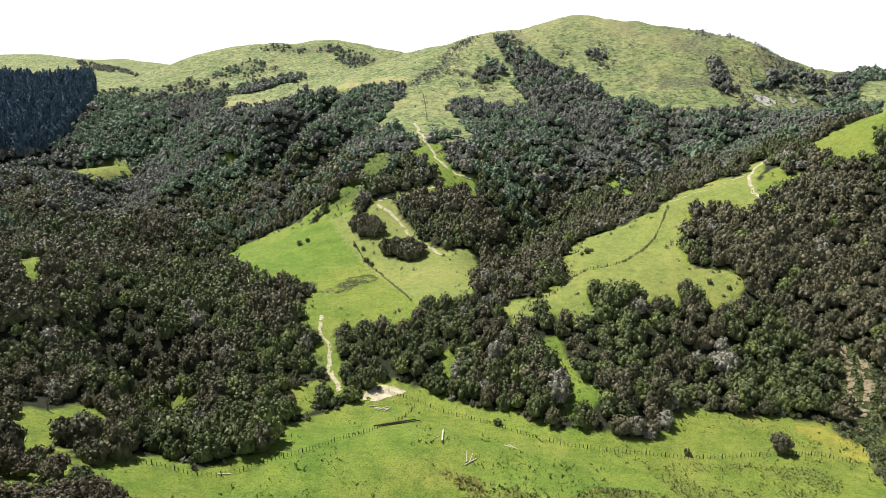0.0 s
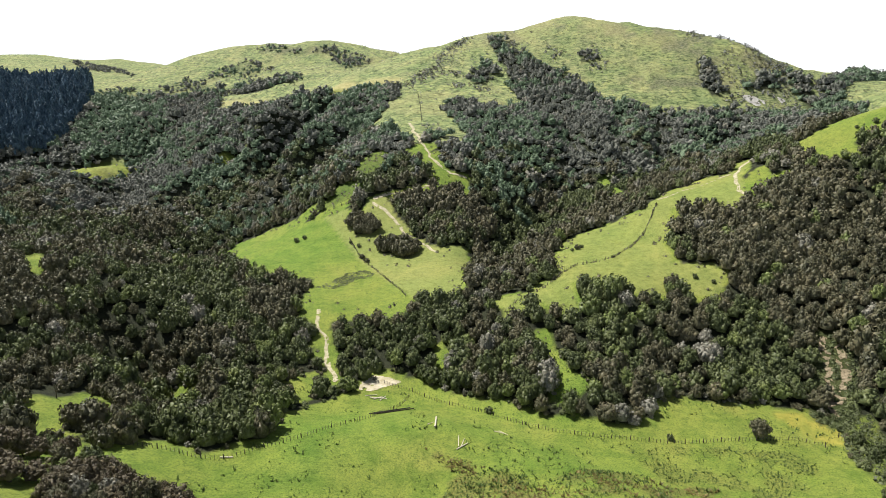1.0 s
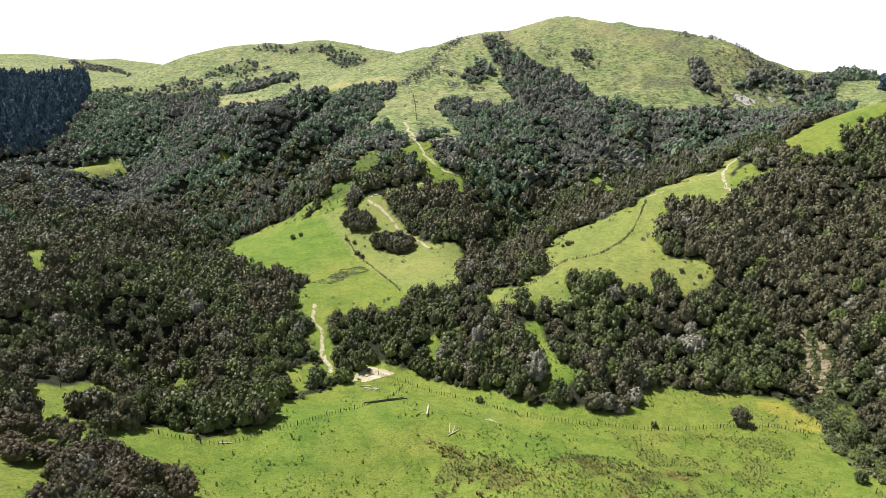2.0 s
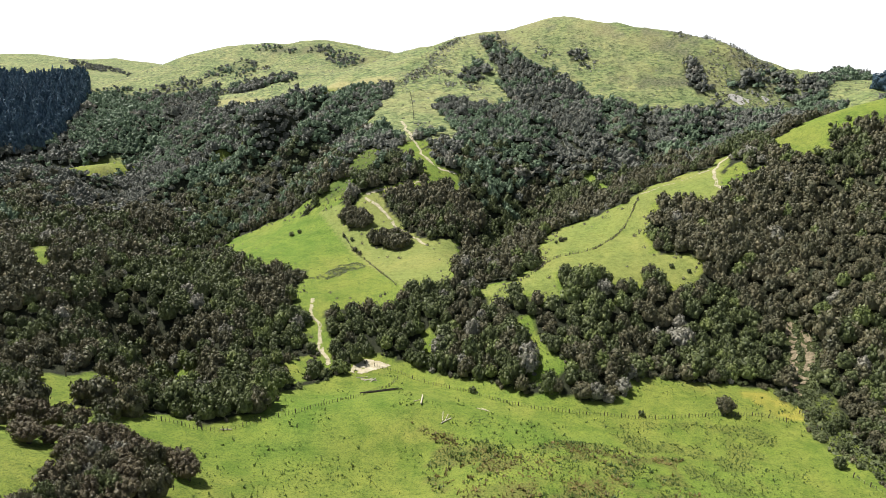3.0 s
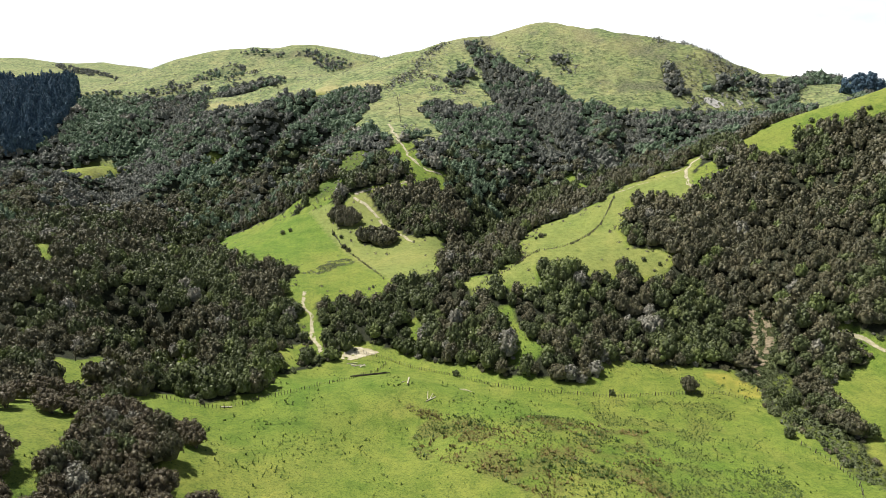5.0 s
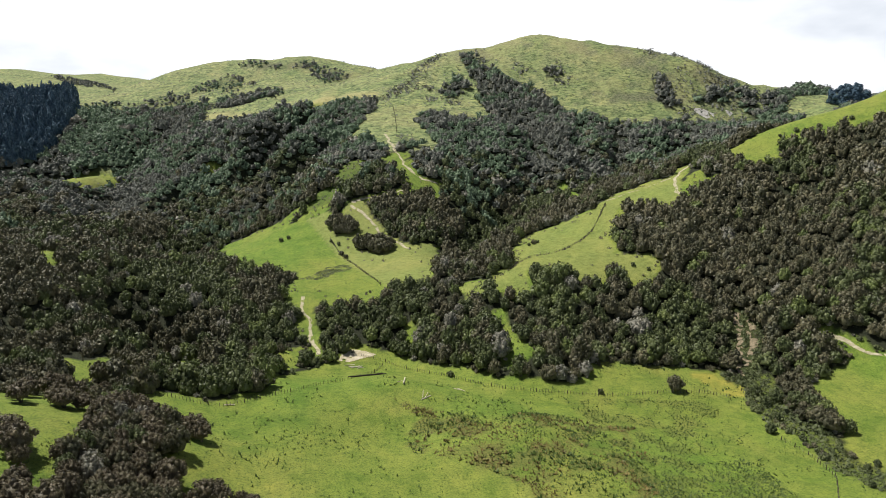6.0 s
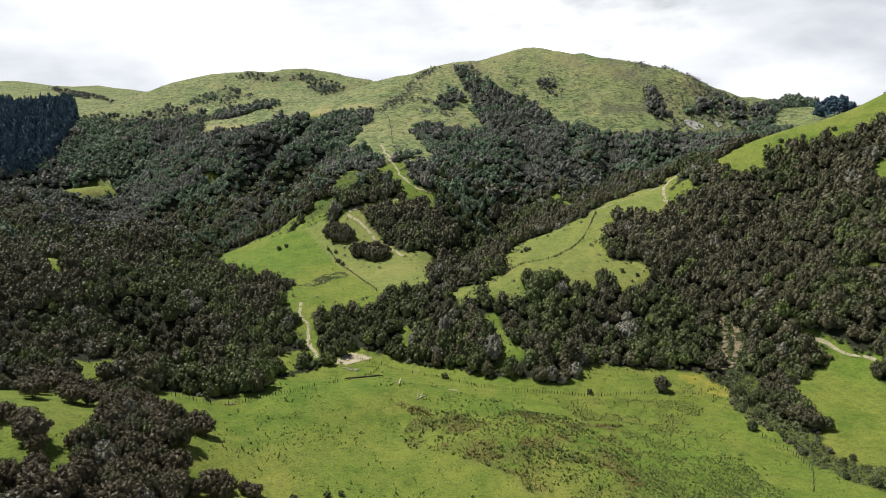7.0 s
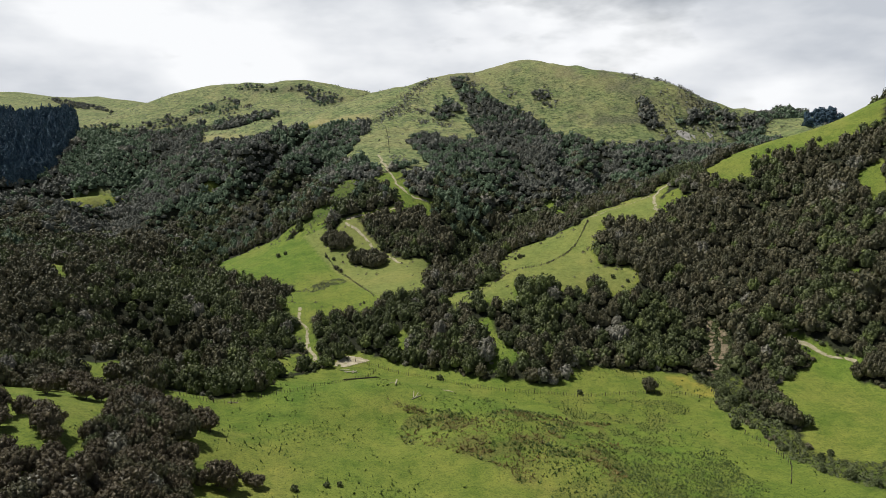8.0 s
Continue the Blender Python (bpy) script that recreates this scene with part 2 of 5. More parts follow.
UPPER_BASIN = [
    (89, 361, 28), (110, 412, 42), (173, 412, 51), (90, 428, 48), (146, 440, 49), (228, 511, 67), (107, 527, 76), (171, 526, 71), (-27, 541, 87), (260, 559, 88),
    (307, 546, 79),
]
SUMMIT_FACE = [(-22, 597, 103), (191, 608, 118), (257, 592, 110), (50, 630, 119), (124, 629, 119)]
SUMMIT_CREST = [
    (-15, 760, 137), (4, 740, 141), (27, 735, 147), (58, 730, 152), (89, 728, 159), (120, 724, 165), (150, 718, 168), (178, 705, 164), (204, 690, 159), (228, 670, 153),
    (251, 650, 147), (272, 630, 139), (296, 620, 130), (322, 625, 121), (348, 640, 115),
]
LEFT_CREST = [
    (-385, 920, 121), (-368, 930, 128), (-354, 960, 138), (-320, 1010, 151), (-250, 1010, 158), (-171, 1000, 160), (-129, 1000, 155), (-94, 990, 148), (-58, 960, 142),
]
FAR_CREST = [
    (-1009, 1450, 153), (-936, 1450, 158), (-862, 1450, 159), (-803, 1450, 149), (-755, 1450, 144), (-710, 1500, 154), (-667, 1500, 144), (-623, 1500, 139),
]
RIGHT_FAR_CREST = [(447, 800, 119), (667, 900, 97)]
RIGHT_FAR_MOUND = [(473, 800, 107), (527, 900, 107), (480, 760, 111), (509, 770, 109), (548, 770, 103), (571, 760, 101), (548, 860, 105), (590, 860, 99), (473, 830, 112), (594, 760, 98), (440, 690, 101), (468, 690, 99)]
RIGHT_RIDGE_CREST = [(195, 352, 69), (209, 345, 77), (225, 340, 84), (237, 336, 88), (261, 335, 96), (278, 335, 102), (301, 335, 114)]
BEHIND_SUMMIT = [(5, 870, 92), (47, 845, 102), (109, 838, 114), (170, 828, 123), (224, 800, 114), (271, 760, 102), (316, 730, 85), (368, 750, 70)]
BEHIND_LEFT = [(-405, 1070, 71), (-374, 1110, 88), (-270, 1160, 108), (-149, 1150, 105), (-78, 1110, 92)]
BEHIND_FAR = [(-1009, 1750, 93), (-803, 1750, 89), (-667, 1800, 84)]
BEHIND_RIGHT_FAR = [(507, 1000, 80), (605, 1100, 76), (727, 1100, 64)]
BEHIND_RIGHT_RIDGE = [(221, 400, 49), (249, 391, 60), (290, 390, 74)]
LEFT_FACE = [
    (-300, 800, 90), (-190, 860, 118), (-80, 800, 116), (-250, 900, 122), (-450, 880, 96), (-560, 820, 92), (-560, 650, 60), (-420, 560, 34),
]
RIM = [
    (-900, 300, 70), (-500, 150, 60), (-260, 0, 36), (-60, -120, 34), (80, -160, 8), (260, -60, 20), (420, 150, 75), (520, 320, 110), (700, 600, 80), (-1000, 900, 110),
    (-1300, 1500, 140), (900, 1100, 85), (0, 1500, 90), (500, 1500, 90), (-400, -500, 40), (500, -500, 60),
]
LANDFORMS = np.array([p for some in (NEAR_BANK, HOME_PADDOCK, CREEK_FLAT, LEFT_SLOPE, MIDDLE_CLEARING, RIGHT_SPUR_TOE, RIGHT_SPUR, LEFT_VALLEY, CENTRE_SPUR, UPPER_BASIN, SUMMIT_FACE, SUMMIT_CREST, LEFT_CREST, FAR_CREST, RIGHT_FAR_CREST, RIGHT_FAR_MOUND, RIGHT_RIDGE_CREST, BEHIND_SUMMIT, BEHIND_LEFT, BEHIND_FAR, BEHIND_RIGHT_FAR, BEHIND_RIGHT_RIDGE, LEFT_FACE, RIM) for p in some], float)


def spread(r):
    return np.sqrt(r * r + 144.0)


def shape_land(p):
    n = len(p)
    a = np.zeros((n + 3, n + 3))
    a[:n, :n] = -spread(np.hypot(p[:, None, 0] - p[None, :, 0], p[:, None, 1] - p[None, :, 1])) + 1.5 * np.eye(n)
    a[:n, n], a[:n, n + 1:] = 1, p[:, :2]
    a[n:, :n] = a[:n, n:].T
    return np.linalg.solve(a, np.r_[p[:, 2], 0, 0, 0])


LAND_WEIGHTS = shape_land(LANDFORMS)


def lattice(ix, iy, seed):
    h = (ix.astype(np.int64) * 374761393 + iy.astype(np.int64) * 668265263 + seed * 982451653) & 0xFFFFFFFF
    h = ((h ^ (h >> 13)) * 1274126177) & 0xFFFFFFFF
    return ((h ^ (h >> 16)) & 0xFFFF) / 65535.0


def rough_noise(x, y, size, seed=0):
    """Smooth value noise from 0 to 1, with lumps of that size in metres."""
    u, v = np.asarray(x, float) / size, np.asarray(y, float) / size
    iu, iv = np.floor(u), np.floor(v)
    fu, fv = u - iu, v - iv
    fu, fv = fu * fu * (3 - 2 * fu), fv * fv * (3 - 2 * fv)
    a, b = lattice(iu, iv, seed), lattice(iu + 1, iv, seed)
    c, d = lattice(iu, iv + 1, seed), lattice(iu + 1, iv + 1, seed)
    return (a * (1 - fu) + b * fu) * (1 - fv) + (c * (1 - fu) + d * fu) * fv


def line_distance(x, y, line):
    """How far plan places lie from a line."""
    best = np.full(len(x), 1e9)
    for (ax, ay), (bx, by) in zip(line, line[1:]):
        u = np.clip(((x - ax) * (bx - ax) + (y - ay) * (by - ay)) / max((bx - ax) ** 2 + (by - ay) ** 2, 1e-6), 0, 1)
        best = np.minimum(best, np.hypot(x - ax - u * (bx - ax), y - ay - u * (by - ay)))
    return best


# gullies cut into the bush faces, and (with a negative depth) the spurs between them
CREASE_LEFT_VALLEY = [(-285, 724), (-288, 685), (-292, 641), (-269, 553), (-240, 473), (-232, 432), (-229, 396)]
CREASE_LEFT_LOWER = [(-196, 385), (-172, 371), (-146, 357), (-111, 302)]
CREASE_SPUR_A = [(-178, 641), (-177, 568), (-197, 536), (-207, 495)]
CREASE_SPUR_B = [(-104, 594), (-110, 518), (-123, 470), (-138, 447), (-155, 431)]
CREASE_SPUR_C = [(-59, 568), (-64, 486), (-79, 442), (-98, 412), (-118, 397)]
CREASE_BASIN = [(104, 462), (81, 410), (62, 379), (43, 349), (29, 296), (19, 248)]
CREASE_BASIN_RIGHT = [(198, 499), (154, 445), (117, 396), (90, 370)]
CREASE_CREEK = [(16, 236), (7, 219), (3, 206)]
CREASE_LEFT_BANK = [(-136, 193), (-121, 195), (-113, 213), (-99, 214)]
CREASE_RIGHT_FACE = [(206, 285), (164, 253), (137, 230), (122, 215)]
CREASE_LEFT_HOLLOW = [(-160, 240), (-146, 227), (-132, 218), (-118, 209), (-105, 200), (-88, 180), (-70, 158), (-52, 140)]
RISE_LEFT_BANK = [(-160, 205), (-138, 192), (-121, 182), (-102, 168), (-83, 152), (-66, 138)]
RISE_A = [(-144, 633), (-144, 539), (-162, 501), (-182, 476)]
RISE_B = [(-70, 531), (-84, 470), (-101, 438), (-124, 420)]
RISE_KNOB = [(-4, 360), (13, 363), (19, 344)]
RISE_RIGHT = [(198, 295), (156, 269), (132, 255)]
CREASES = [(CREASE_LEFT_VALLEY, 24, 24), (CREASE_LEFT_LOWER, 9.6, 18), (CREASE_SPUR_A, 18, 22), (CREASE_SPUR_B, 20, 20), (CREASE_SPUR_C, 14, 16), (CREASE_BASIN, 14.4, 16), (CREASE_BASIN_RIGHT, 11.2, 16), (CREASE_CREEK, 8, 9), (CREASE_LEFT_BANK, 3, 10), (CREASE_RIGHT_FACE, 8, 11), (CREASE_LEFT_HOLLOW, 13, 12), (RISE_LEFT_BANK, -6, 12), (RISE_A, -13, 22), (RISE_B, -14, 20), (RISE_KNOB, -6.4, 12), (RISE_RIGHT, -4.8, 11)]


def land(x, y):
    """Height of the ground at plan places."""
    x, y = np.atleast_1d(np.asarray(x, float)), np.atleast_1d(np.asarray(y, float))
    n = len(LANDFORMS)
    out = np.empty(len(x))
    for s in range(0, len(x), 20000):
        e = slice(s, s + 20000)
        r = spread(np.hypot(x[e, None] - LANDFORMS[None, :, 0], y[e, None] - LANDFORMS[None, :, 1]))
        out[e] = -r @ LAND_WEIGHTS[:n] + LAND_WEIGHTS[n] + x[e] * LAND_WEIGHTS[n + 1] + y[e] * LAND_WEIGHTS[n + 2]
    hill = np.clip((y - 330) / 300, 0, 1)
    out += (rough_noise(x, y, 14, 1) - 0.5) * (0.7 + 1.6 * hill) + (rough_noise(x, y, 5, 2) - 0.5) * (0.08 + 0.7 * hill)
    out += (rough_noise(x, y, 45, 3) - 0.5) * 5 * hill
    # ribs and gullies run down the wooded faces, all leaning the same way
    across = x - 0.33 * (y - 500)
    ribs = np.abs(np.sin(math.pi * (across / 46 + 1.3 * rough_noise(x, y, 95, 5) + 0.35 * rough_noise(x, y, 32, 6))))
    wooded = np.maximum(np.clip((-60 - x) / 40, 0, 1) * np.clip((660 - y) / 80, 0, 1), np.clip((x - 40) / 30, 0, 1) * np.clip((540 - y) / 50, 0, 1))
    out += (ribs - 0.62) * 15 * np.clip((y - 370) / 110, 0, 1) * wooded
    for line, depth, width in CREASES:
        fade = np.clip(np.hypot(x - line[-1][0], y - line[-1][1]) / 60, 0, 1) * np.clip(np.hypot(x - line[0][0], y - line[0][1]) / 70, 0, 1)
        out -= depth * fade * np.exp(-(line_distance(x, y, line) / width) ** 2)
    far = np.clip((np.hypot(x, y - 500) - 1300) / 900, 0, 1)
    return out * (1 - far) + (60 + 50 * rough_noise(x, y, 500, 4)) * far


# ---- what grows where: outlines in plan ----
GRASS_HOME_PADDOCK = [
    (-69, 127), (-64, 134), (-59, 129), (-48, 137), (-44, 143), (-44, 162), (-35, 177), (-25, 190), (-22, 197), (-13, 193),
    (3, 184), (19, 174), (33, 162), (43, 157), (53, 159), (65, 166), (70, 176), (80, 179), (89, 178), (112, 177),
    (121, 171), (120, 163), (115, 151), (115, 141), (117, 137), (118, 128), (117, 108), (120, 96), (129, 86), (142, 20),
    (130, -110), (-15, -110), (-28, 30), (-41, 66), (-45, 74), (-51, 91), (-62, 119),
]
GRASS_NEAR_BANK = [
    (-106, 98), (-98, 106), (-90, 109), (-78, 107), (-73, 101), (-72, 92), (-68, 90), (-62, 75), (-65, 68), (-60, 57),
    (-61, 50), (-72, 45), (-98, 58),
]
GRASS_HOLLOW = [
    (-103, 134), (-102, 144), (-97, 147), (-92, 153), (-85, 149), (-87, 145), (-91, 138), (-89, 130), (-83, 126), (-75, 126),
    (-74, 129), (-70, 134), (-66, 137), (-61, 134), (-55, 130), (-50, 112), (-58, 110), (-64, 115), (-68, 115), (-74, 116),
    (-81, 110), (-87, 107), (-90, 111), (-84, 114), (-80, 119), (-84, 124), (-88, 128), (-94, 128),
]
GRASS_BY_TRACK = [(-49, 189), (-44, 198), (-40, 182), (-44, 174)]
GRASS_MIDDLE = [
    (-127, 363), (-119, 374), (-101, 373), (-82, 368), (-74, 377), (-76, 355), (-65, 356), (-53, 355), (-46, 342), (-39, 362),
    (-29, 361), (-17, 344), (-5, 325), (6, 314), (15, 320), (15, 289), (12, 273), (12, 246), (2, 246), (-11, 244),
    (-11, 227), (-21, 231), (-35, 229), (-44, 229), (-53, 227), (-55, 251), (-57, 279), (-62, 279), (-71, 286), (-78, 278),
    (-88, 279), (-95, 298),
]
GRASS_SPUR_STRIP = [(-70, 355), (-63, 368), (-57, 379), (-47, 369), (-55, 361), (-63, 348)]
GRASS_SPUR_UPPER = [(-52, 394), (-44, 420), (-38, 423), (-35, 407), (-45, 386)]
GRASS_GULLY_LEFT = [(-93, 170), (-88, 178), (-88, 195), (-83, 190), (-80, 175), (-83, 167), (-91, 167)]
GRASS_FAR_END = [(345, 550), (358, 575), (401, 582), (425, 560), (405, 520), (385, 518), (347, 512), (328, 527)]
BUSH_KNOB = [(-29, 355), (-17, 334), (-9, 322), (0, 314), (17, 317), (27, 331), (29, 372), (1, 375), (-20, 362)]
BUSH_MIDDLE_CLUMP = [(-32, 316), (-30, 319), (-19, 321), (-11, 314), (-9, 311), (-14, 303), (-25, 307)]
BUSH_MIDDLE_UPPER = [(-49, 340), (-46, 345), (-37, 340), (-31, 332), (-36, 329), (-45, 330)]
THIN_SCRUB_STRIP = [(-72, 367), (-63, 386), (-51, 407), (-43, 423), (-33, 411), (-39, 389), (-48, 366), (-60, 365)]
GRASS_TRACK_BENDS = [(-24, 477), (-9, 474), (-12, 430), (-3, 408), (8, 393), (19, 391), (15, 377), (2, 374), (-7, 387), (-15, 409), (-22, 440)]
GRASS_HILL = [(-8, 386), (-13, 420), (-18, 446), (-29, 462), (-56, 498), (-44, 512), (-38, 538), (-30, 562), (-37, 586), (-30, 671), (-30, 716), (-40, 900), (500, 900), (420, 640), (331, 575), (337, 538), (331, 511), (314, 538), (285, 530), (265, 538), (248, 547), (218, 532), (184, 541), (147, 557), (135, 578), (114, 606), (92, 636), (68, 670), (62, 684), (48, 687), (54, 658), (61, 624), (61, 582), (66, 544), (57, 517), (34, 518), (30, 531), (5, 527), (4, 503), (13, 471), (19, 449), (14, 427), (0, 424), (-6, 419), (0, 408), (6, 395), (10, 386)]
BUSH_LEFT_GULLY = [(-338, 790), (-345, 828), (-321, 853), (-290, 832), (-249, 773), (-239, 708), (-293, 738), (-310, 745)]
BUSH_LEFT_DOT = [(-203, 796), (-200, 833), (-167, 808), (-155, 770), (-185, 778)]
GRASS_LEFT_SMALL = [(-173, 487), (-159, 491), (-147, 496), (-153, 485), (-166, 476)]
GRASS_SPUR_STREAK = [(-53, 394), (-49, 405), (-39, 416), (-35, 400), (-41, 386), (-48, 383)]
GRASS_SPUR_LOW = [(-74, 354), (-67, 366), (-58, 374), (-52, 384), (-48, 376), (-55, 363), (-62, 351), (-69, 348)]
GRASS_PALE_RIDGE = [(-256, 738), (-236, 698), (-197, 680), (-150, 636), (-120, 608), (-88, 602), (-60, 594), (-36, 580), (-10, 640), (-38, 690), (-71, 700), (-105, 712), (-150, 735), (-190, 750)]
ROUGH_SHOULDER = [(240, 599), (277, 618), (337, 584), (343, 537), (317, 515), (286, 536), (243, 549)]
BUSH_HILL_CROWN = [(132, 635), (140, 634), (158, 627), (159, 614), (143, 616)]
BUSH_HILL_SADDLE = [(27, 597), (35, 621), (50, 624), (52, 603), (46, 584), (31, 579)]
BUSH_HILL_KNOT = [(-10, 430), (-3, 447), (7, 451), (8, 439), (-3, 427)]
BUSH_SLIP_TOP = [(265, 576), (279, 586), (304, 582), (303, 570), (290, 569), (275, 570)]
BUSH_SLIP_SIDE = [(238, 602), (247, 597), (250, 581), (249, 562), (234, 557), (234, 581)]
BUSH_RIDGE_END = [(310, 594), (321, 589), (328, 570), (336, 545), (333, 522), (315, 540), (311, 564)]
GRASS_LEFT_BACK = [
    (-433, 815), (-398, 815), (-353, 803), (-337, 826), (-317, 819), (-288, 806), (-240, 719), (-198, 707), (-159, 700), (-118, 680),
    (-66, 640), (-53, 651), (-31, 619), (-17, 688), (-20, 1200), (-900, 1800), (-1400, 1500), (-700, 900),
]
BUSH_LEFT_CLIFF = [(-262, 957), (-234, 956), (-199, 939), (-157, 944), (-115, 920), (-86, 890), (-98, 858), (-115, 827), (-133, 855), (-148, 909), (-187, 916), (-238, 940)]
BUSH_LEFT_FACE = [(-302, 861), (-294, 882), (-276, 894), (-262, 911), (-241, 903), (-228, 834), (-239, 824), (-266, 847), (-285, 837)]
BUSH_LEFT_MIDDLE = [(-251, 806), (-227, 804), (-196, 785), (-165, 770), (-165, 755), (-212, 745), (-237, 755)]
GRASS_FAR_RIGHT = [(352, 566), (430, 570), (900, 700), (900, 1150), (420, 1000), (352, 760)]
BUSH_FAR_MOUND = [(347, 580), (400, 660), (440, 740), (470, 768), (505, 770), (500, 730), (470, 690), (404, 612), (380, 594), (355, 566)]
GRASS_FAR_SLOPE = [(354, 565), (380, 591), (399, 599), (419, 606), (379, 535), (241, 334), (339, 515), (347, 539)]
GREEN_LEFT_VALLEY = [(-415, 793), (-344, 789), (-292, 721), (-295, 650), (-303, 613), (-341, 623), (-369, 647), (-391, 728)]
GREEN_CENTRE_GULLY = [(25, 401), (55, 404), (73, 369), (47, 328), (30, 308), (27, 369)]
GREEN_CREEK_LEFT = [(-128, 249), (-117, 291), (-84, 256), (-72, 220), (-93, 216), (-112, 221)]
GREEN_LEFT_BANK = [(-135, 173), (-122, 187), (-101, 198), (-79, 178), (-88, 158), (-113, 171), (-124, 155)]
GREEN_CREEK_MIDDLE = [(-2, 251), (10, 238), (9, 207), (1, 192), (-12, 194), (-10, 211)]
GREEN_RIGHT_CREEK = [(97, 217), (118, 224), (126, 209), (133, 197), (113, 179), (91, 184)]
GREEN_SPUR_FOOT = [(-54, 376), (-36, 412), (-20, 399), (-25, 366), (-45, 358)]
BUSH_FAR_LEFT = [(-766, 1385), (-707, 1357), (-626, 1340), (-375, 905), (-601, 1283), (-671, 1262)]
PINE_BLOCK = [(-421, 572), (-388, 600), (-381, 621), (-388, 667), (-402, 737), (-416, 781), (-478, 905), (-591, 1052), (-587, 805)]
GRASS_VALLEY_LEFT = [(-332, 545), (-340, 596), (-326, 608), (-312, 626), (-298, 624), (-296, 596), (-302, 572), (-308, 536), (-320, 530)]
GRASS_LEFT_PATCH = [(-157, 228), (-181, 273), (-147, 226), (-140, 212)]
GRASS_BASIN = [(106, 412), (112, 414), (113, 377), (106, 369)]
GRASS_RIGHT_SPUR = [
    (22, 232), (29, 235), (36, 233), (47, 245), (52, 262), (59, 292), (69, 304), (90, 310), (105, 311), (111, 320),
    (119, 325), (142, 333), (157, 331), (166, 345), (167, 337), (156, 319), (145, 290), (136, 286), (128, 296), (116, 303),
    (111, 293), (107, 279), (102, 273), (100, 255), (113, 249), (117, 243), (110, 227), (99, 229), (93, 236), (84, 222),
    (78, 226), (70, 229), (62, 236), (53, 235), (52, 218), (45, 216), (41, 224), (33, 221), (27, 215),
]
GRASS_RIGHT_NOOK = [(150, 302), (163, 321), (167, 321), (166, 311), (176, 311), (176, 307), (160, 297), (153, 295)]
GRASS_RIGHT_RIDGE = [
    (186, 335), (199, 339), (213, 342), (330, 400), (300, 345), (300, 335), (278, 303), (260, 302), (247, 307), (236, 310),
    (222, 317), (211, 320), (205, 315), (208, 304), (196, 309), (185, 327),
]
GRASS_RIGHT_TOP = [(250, 273), (259, 274), (239, 244), (238, 249), (242, 263)]
GRASS_RIGHT_PADDOCK = [
    (139, 154), (147, 162), (162, 168), (164, 172), (166, 179), (170, 178), (174, 166), (173, 163), (170, 152), (174, 146),
    (215, 150), (230, 20), (165, 20), (150, 60), (143, 100), (133, 107), (129, 118), (136, 129), (140, 145),
]
GRASS_WEDGE = [(36, 210), (39, 210), (41, 197), (44, 184), (48, 178), (41, 172), (37, 173), (37, 186)]
GRASS_CREEK_GAP = [(1, 211), (4, 206), (3, 195), (1, 198)]
SCRUB_CREEK = [
    (125, 173), (133, 169), (130, 156), (126, 146), (125, 136), (130, 129), (127, 116), (131, 105), (141, 102), (150, 60),
    (162, 20), (142, 20), (129, 86), (125, 90), (120, 96), (117, 108), (119, 119), (120, 127), (117, 134), (116, 138),
    (116, 151),
]
RUSHES = [
    (-4, 143), (4, 141), (11, 138), (25, 127), (43, 137), (54, 137), (57, 132), (71, 134), (66, 125), (69, 112),
    (65, 95), (57, 84), (42, 88), (33, 83), (30, 91), (21, 98), (10, 107), (4, 109), (0, 122), (5, 134),
]
ROUGH_GRASS = [
    (54, 152), (82, 154), (99, 152), (106, 150), (100, 136), (89, 133), (86, 114), (96, 110), (98, 92), (91, 78),
    (37, 72), (42, 88), (57, 84), (66, 95), (70, 112), (68, 126), (72, 135), (58, 134),
]
TUSSOCKS = [(73, 108), (95, 113), (99, 84), (94, 66), (62, 70), (54, 80)]
PALE_CREST = [(-250, 722), (-215, 702), (-170, 670), (-130, 632), (-80, 622), (-40, 606)]
YELLOW_CORNER = [(104, 174), (118, 175), (121, 166), (119, 156), (113, 158), (108, 164)]
SAND = [(-27, 188.5), (-26, 193), (-21, 196.5), (-15, 195.5), (-12.5, 193.5), (-16, 190.5), (-21, 188.5)]
ROCK_SLIP = [(262, 563), (270, 563), (280, 556), (276, 549), (268, 550), (262, 554)]
ROCK_SLIP_SIDE = [(291, 563), (297, 562), (297, 554), (292, 555)]
TRACK_LOWER = [(-34, 192), (-38, 200), (-40, 210), (-43, 219), (-46, 227), (-49, 239)]
TRACK_MIDDLE = [(-2, 309), (-10, 319), (-17, 327), (-20, 335), (-28, 346), (-38, 357)]
TRACK_UPPER = [(-36, 361), (-22, 365), (-12, 370), (-1, 377)]
TRACK_BENDS = [(18, 389), (8, 390), (1, 396), (-5, 407), (-8, 421), (-13, 436), (-18, 460), (-21, 476)]
TRACK_RIDGE = [(147, 292), (147, 302), (149, 311), (154, 320), (159, 331), (167, 339)]
TRACK_SPUR = [(111, 315), (121, 318), (138, 322), (152, 325)]
TRACK_RIGHT = [(162, 184), (167, 178), (172, 170), (176, 165)]
TRACK_HIGH = [(201, 207), (204, 201), (207, 194)]
SLIP_STREAK_A = [(136, 204), (133, 193), (128, 181), (123, 172)]
SLIP_STREAK_B = [(140, 199), (136, 188), (129, 178)]
FENCE_LEFT = [(-72, 129), (-65, 130), (-58, 129), (-52, 130), (-47, 134), (-42, 139), (-35, 145), (-28, 154), (-20, 163), (-14, 172), (-9, 187)]
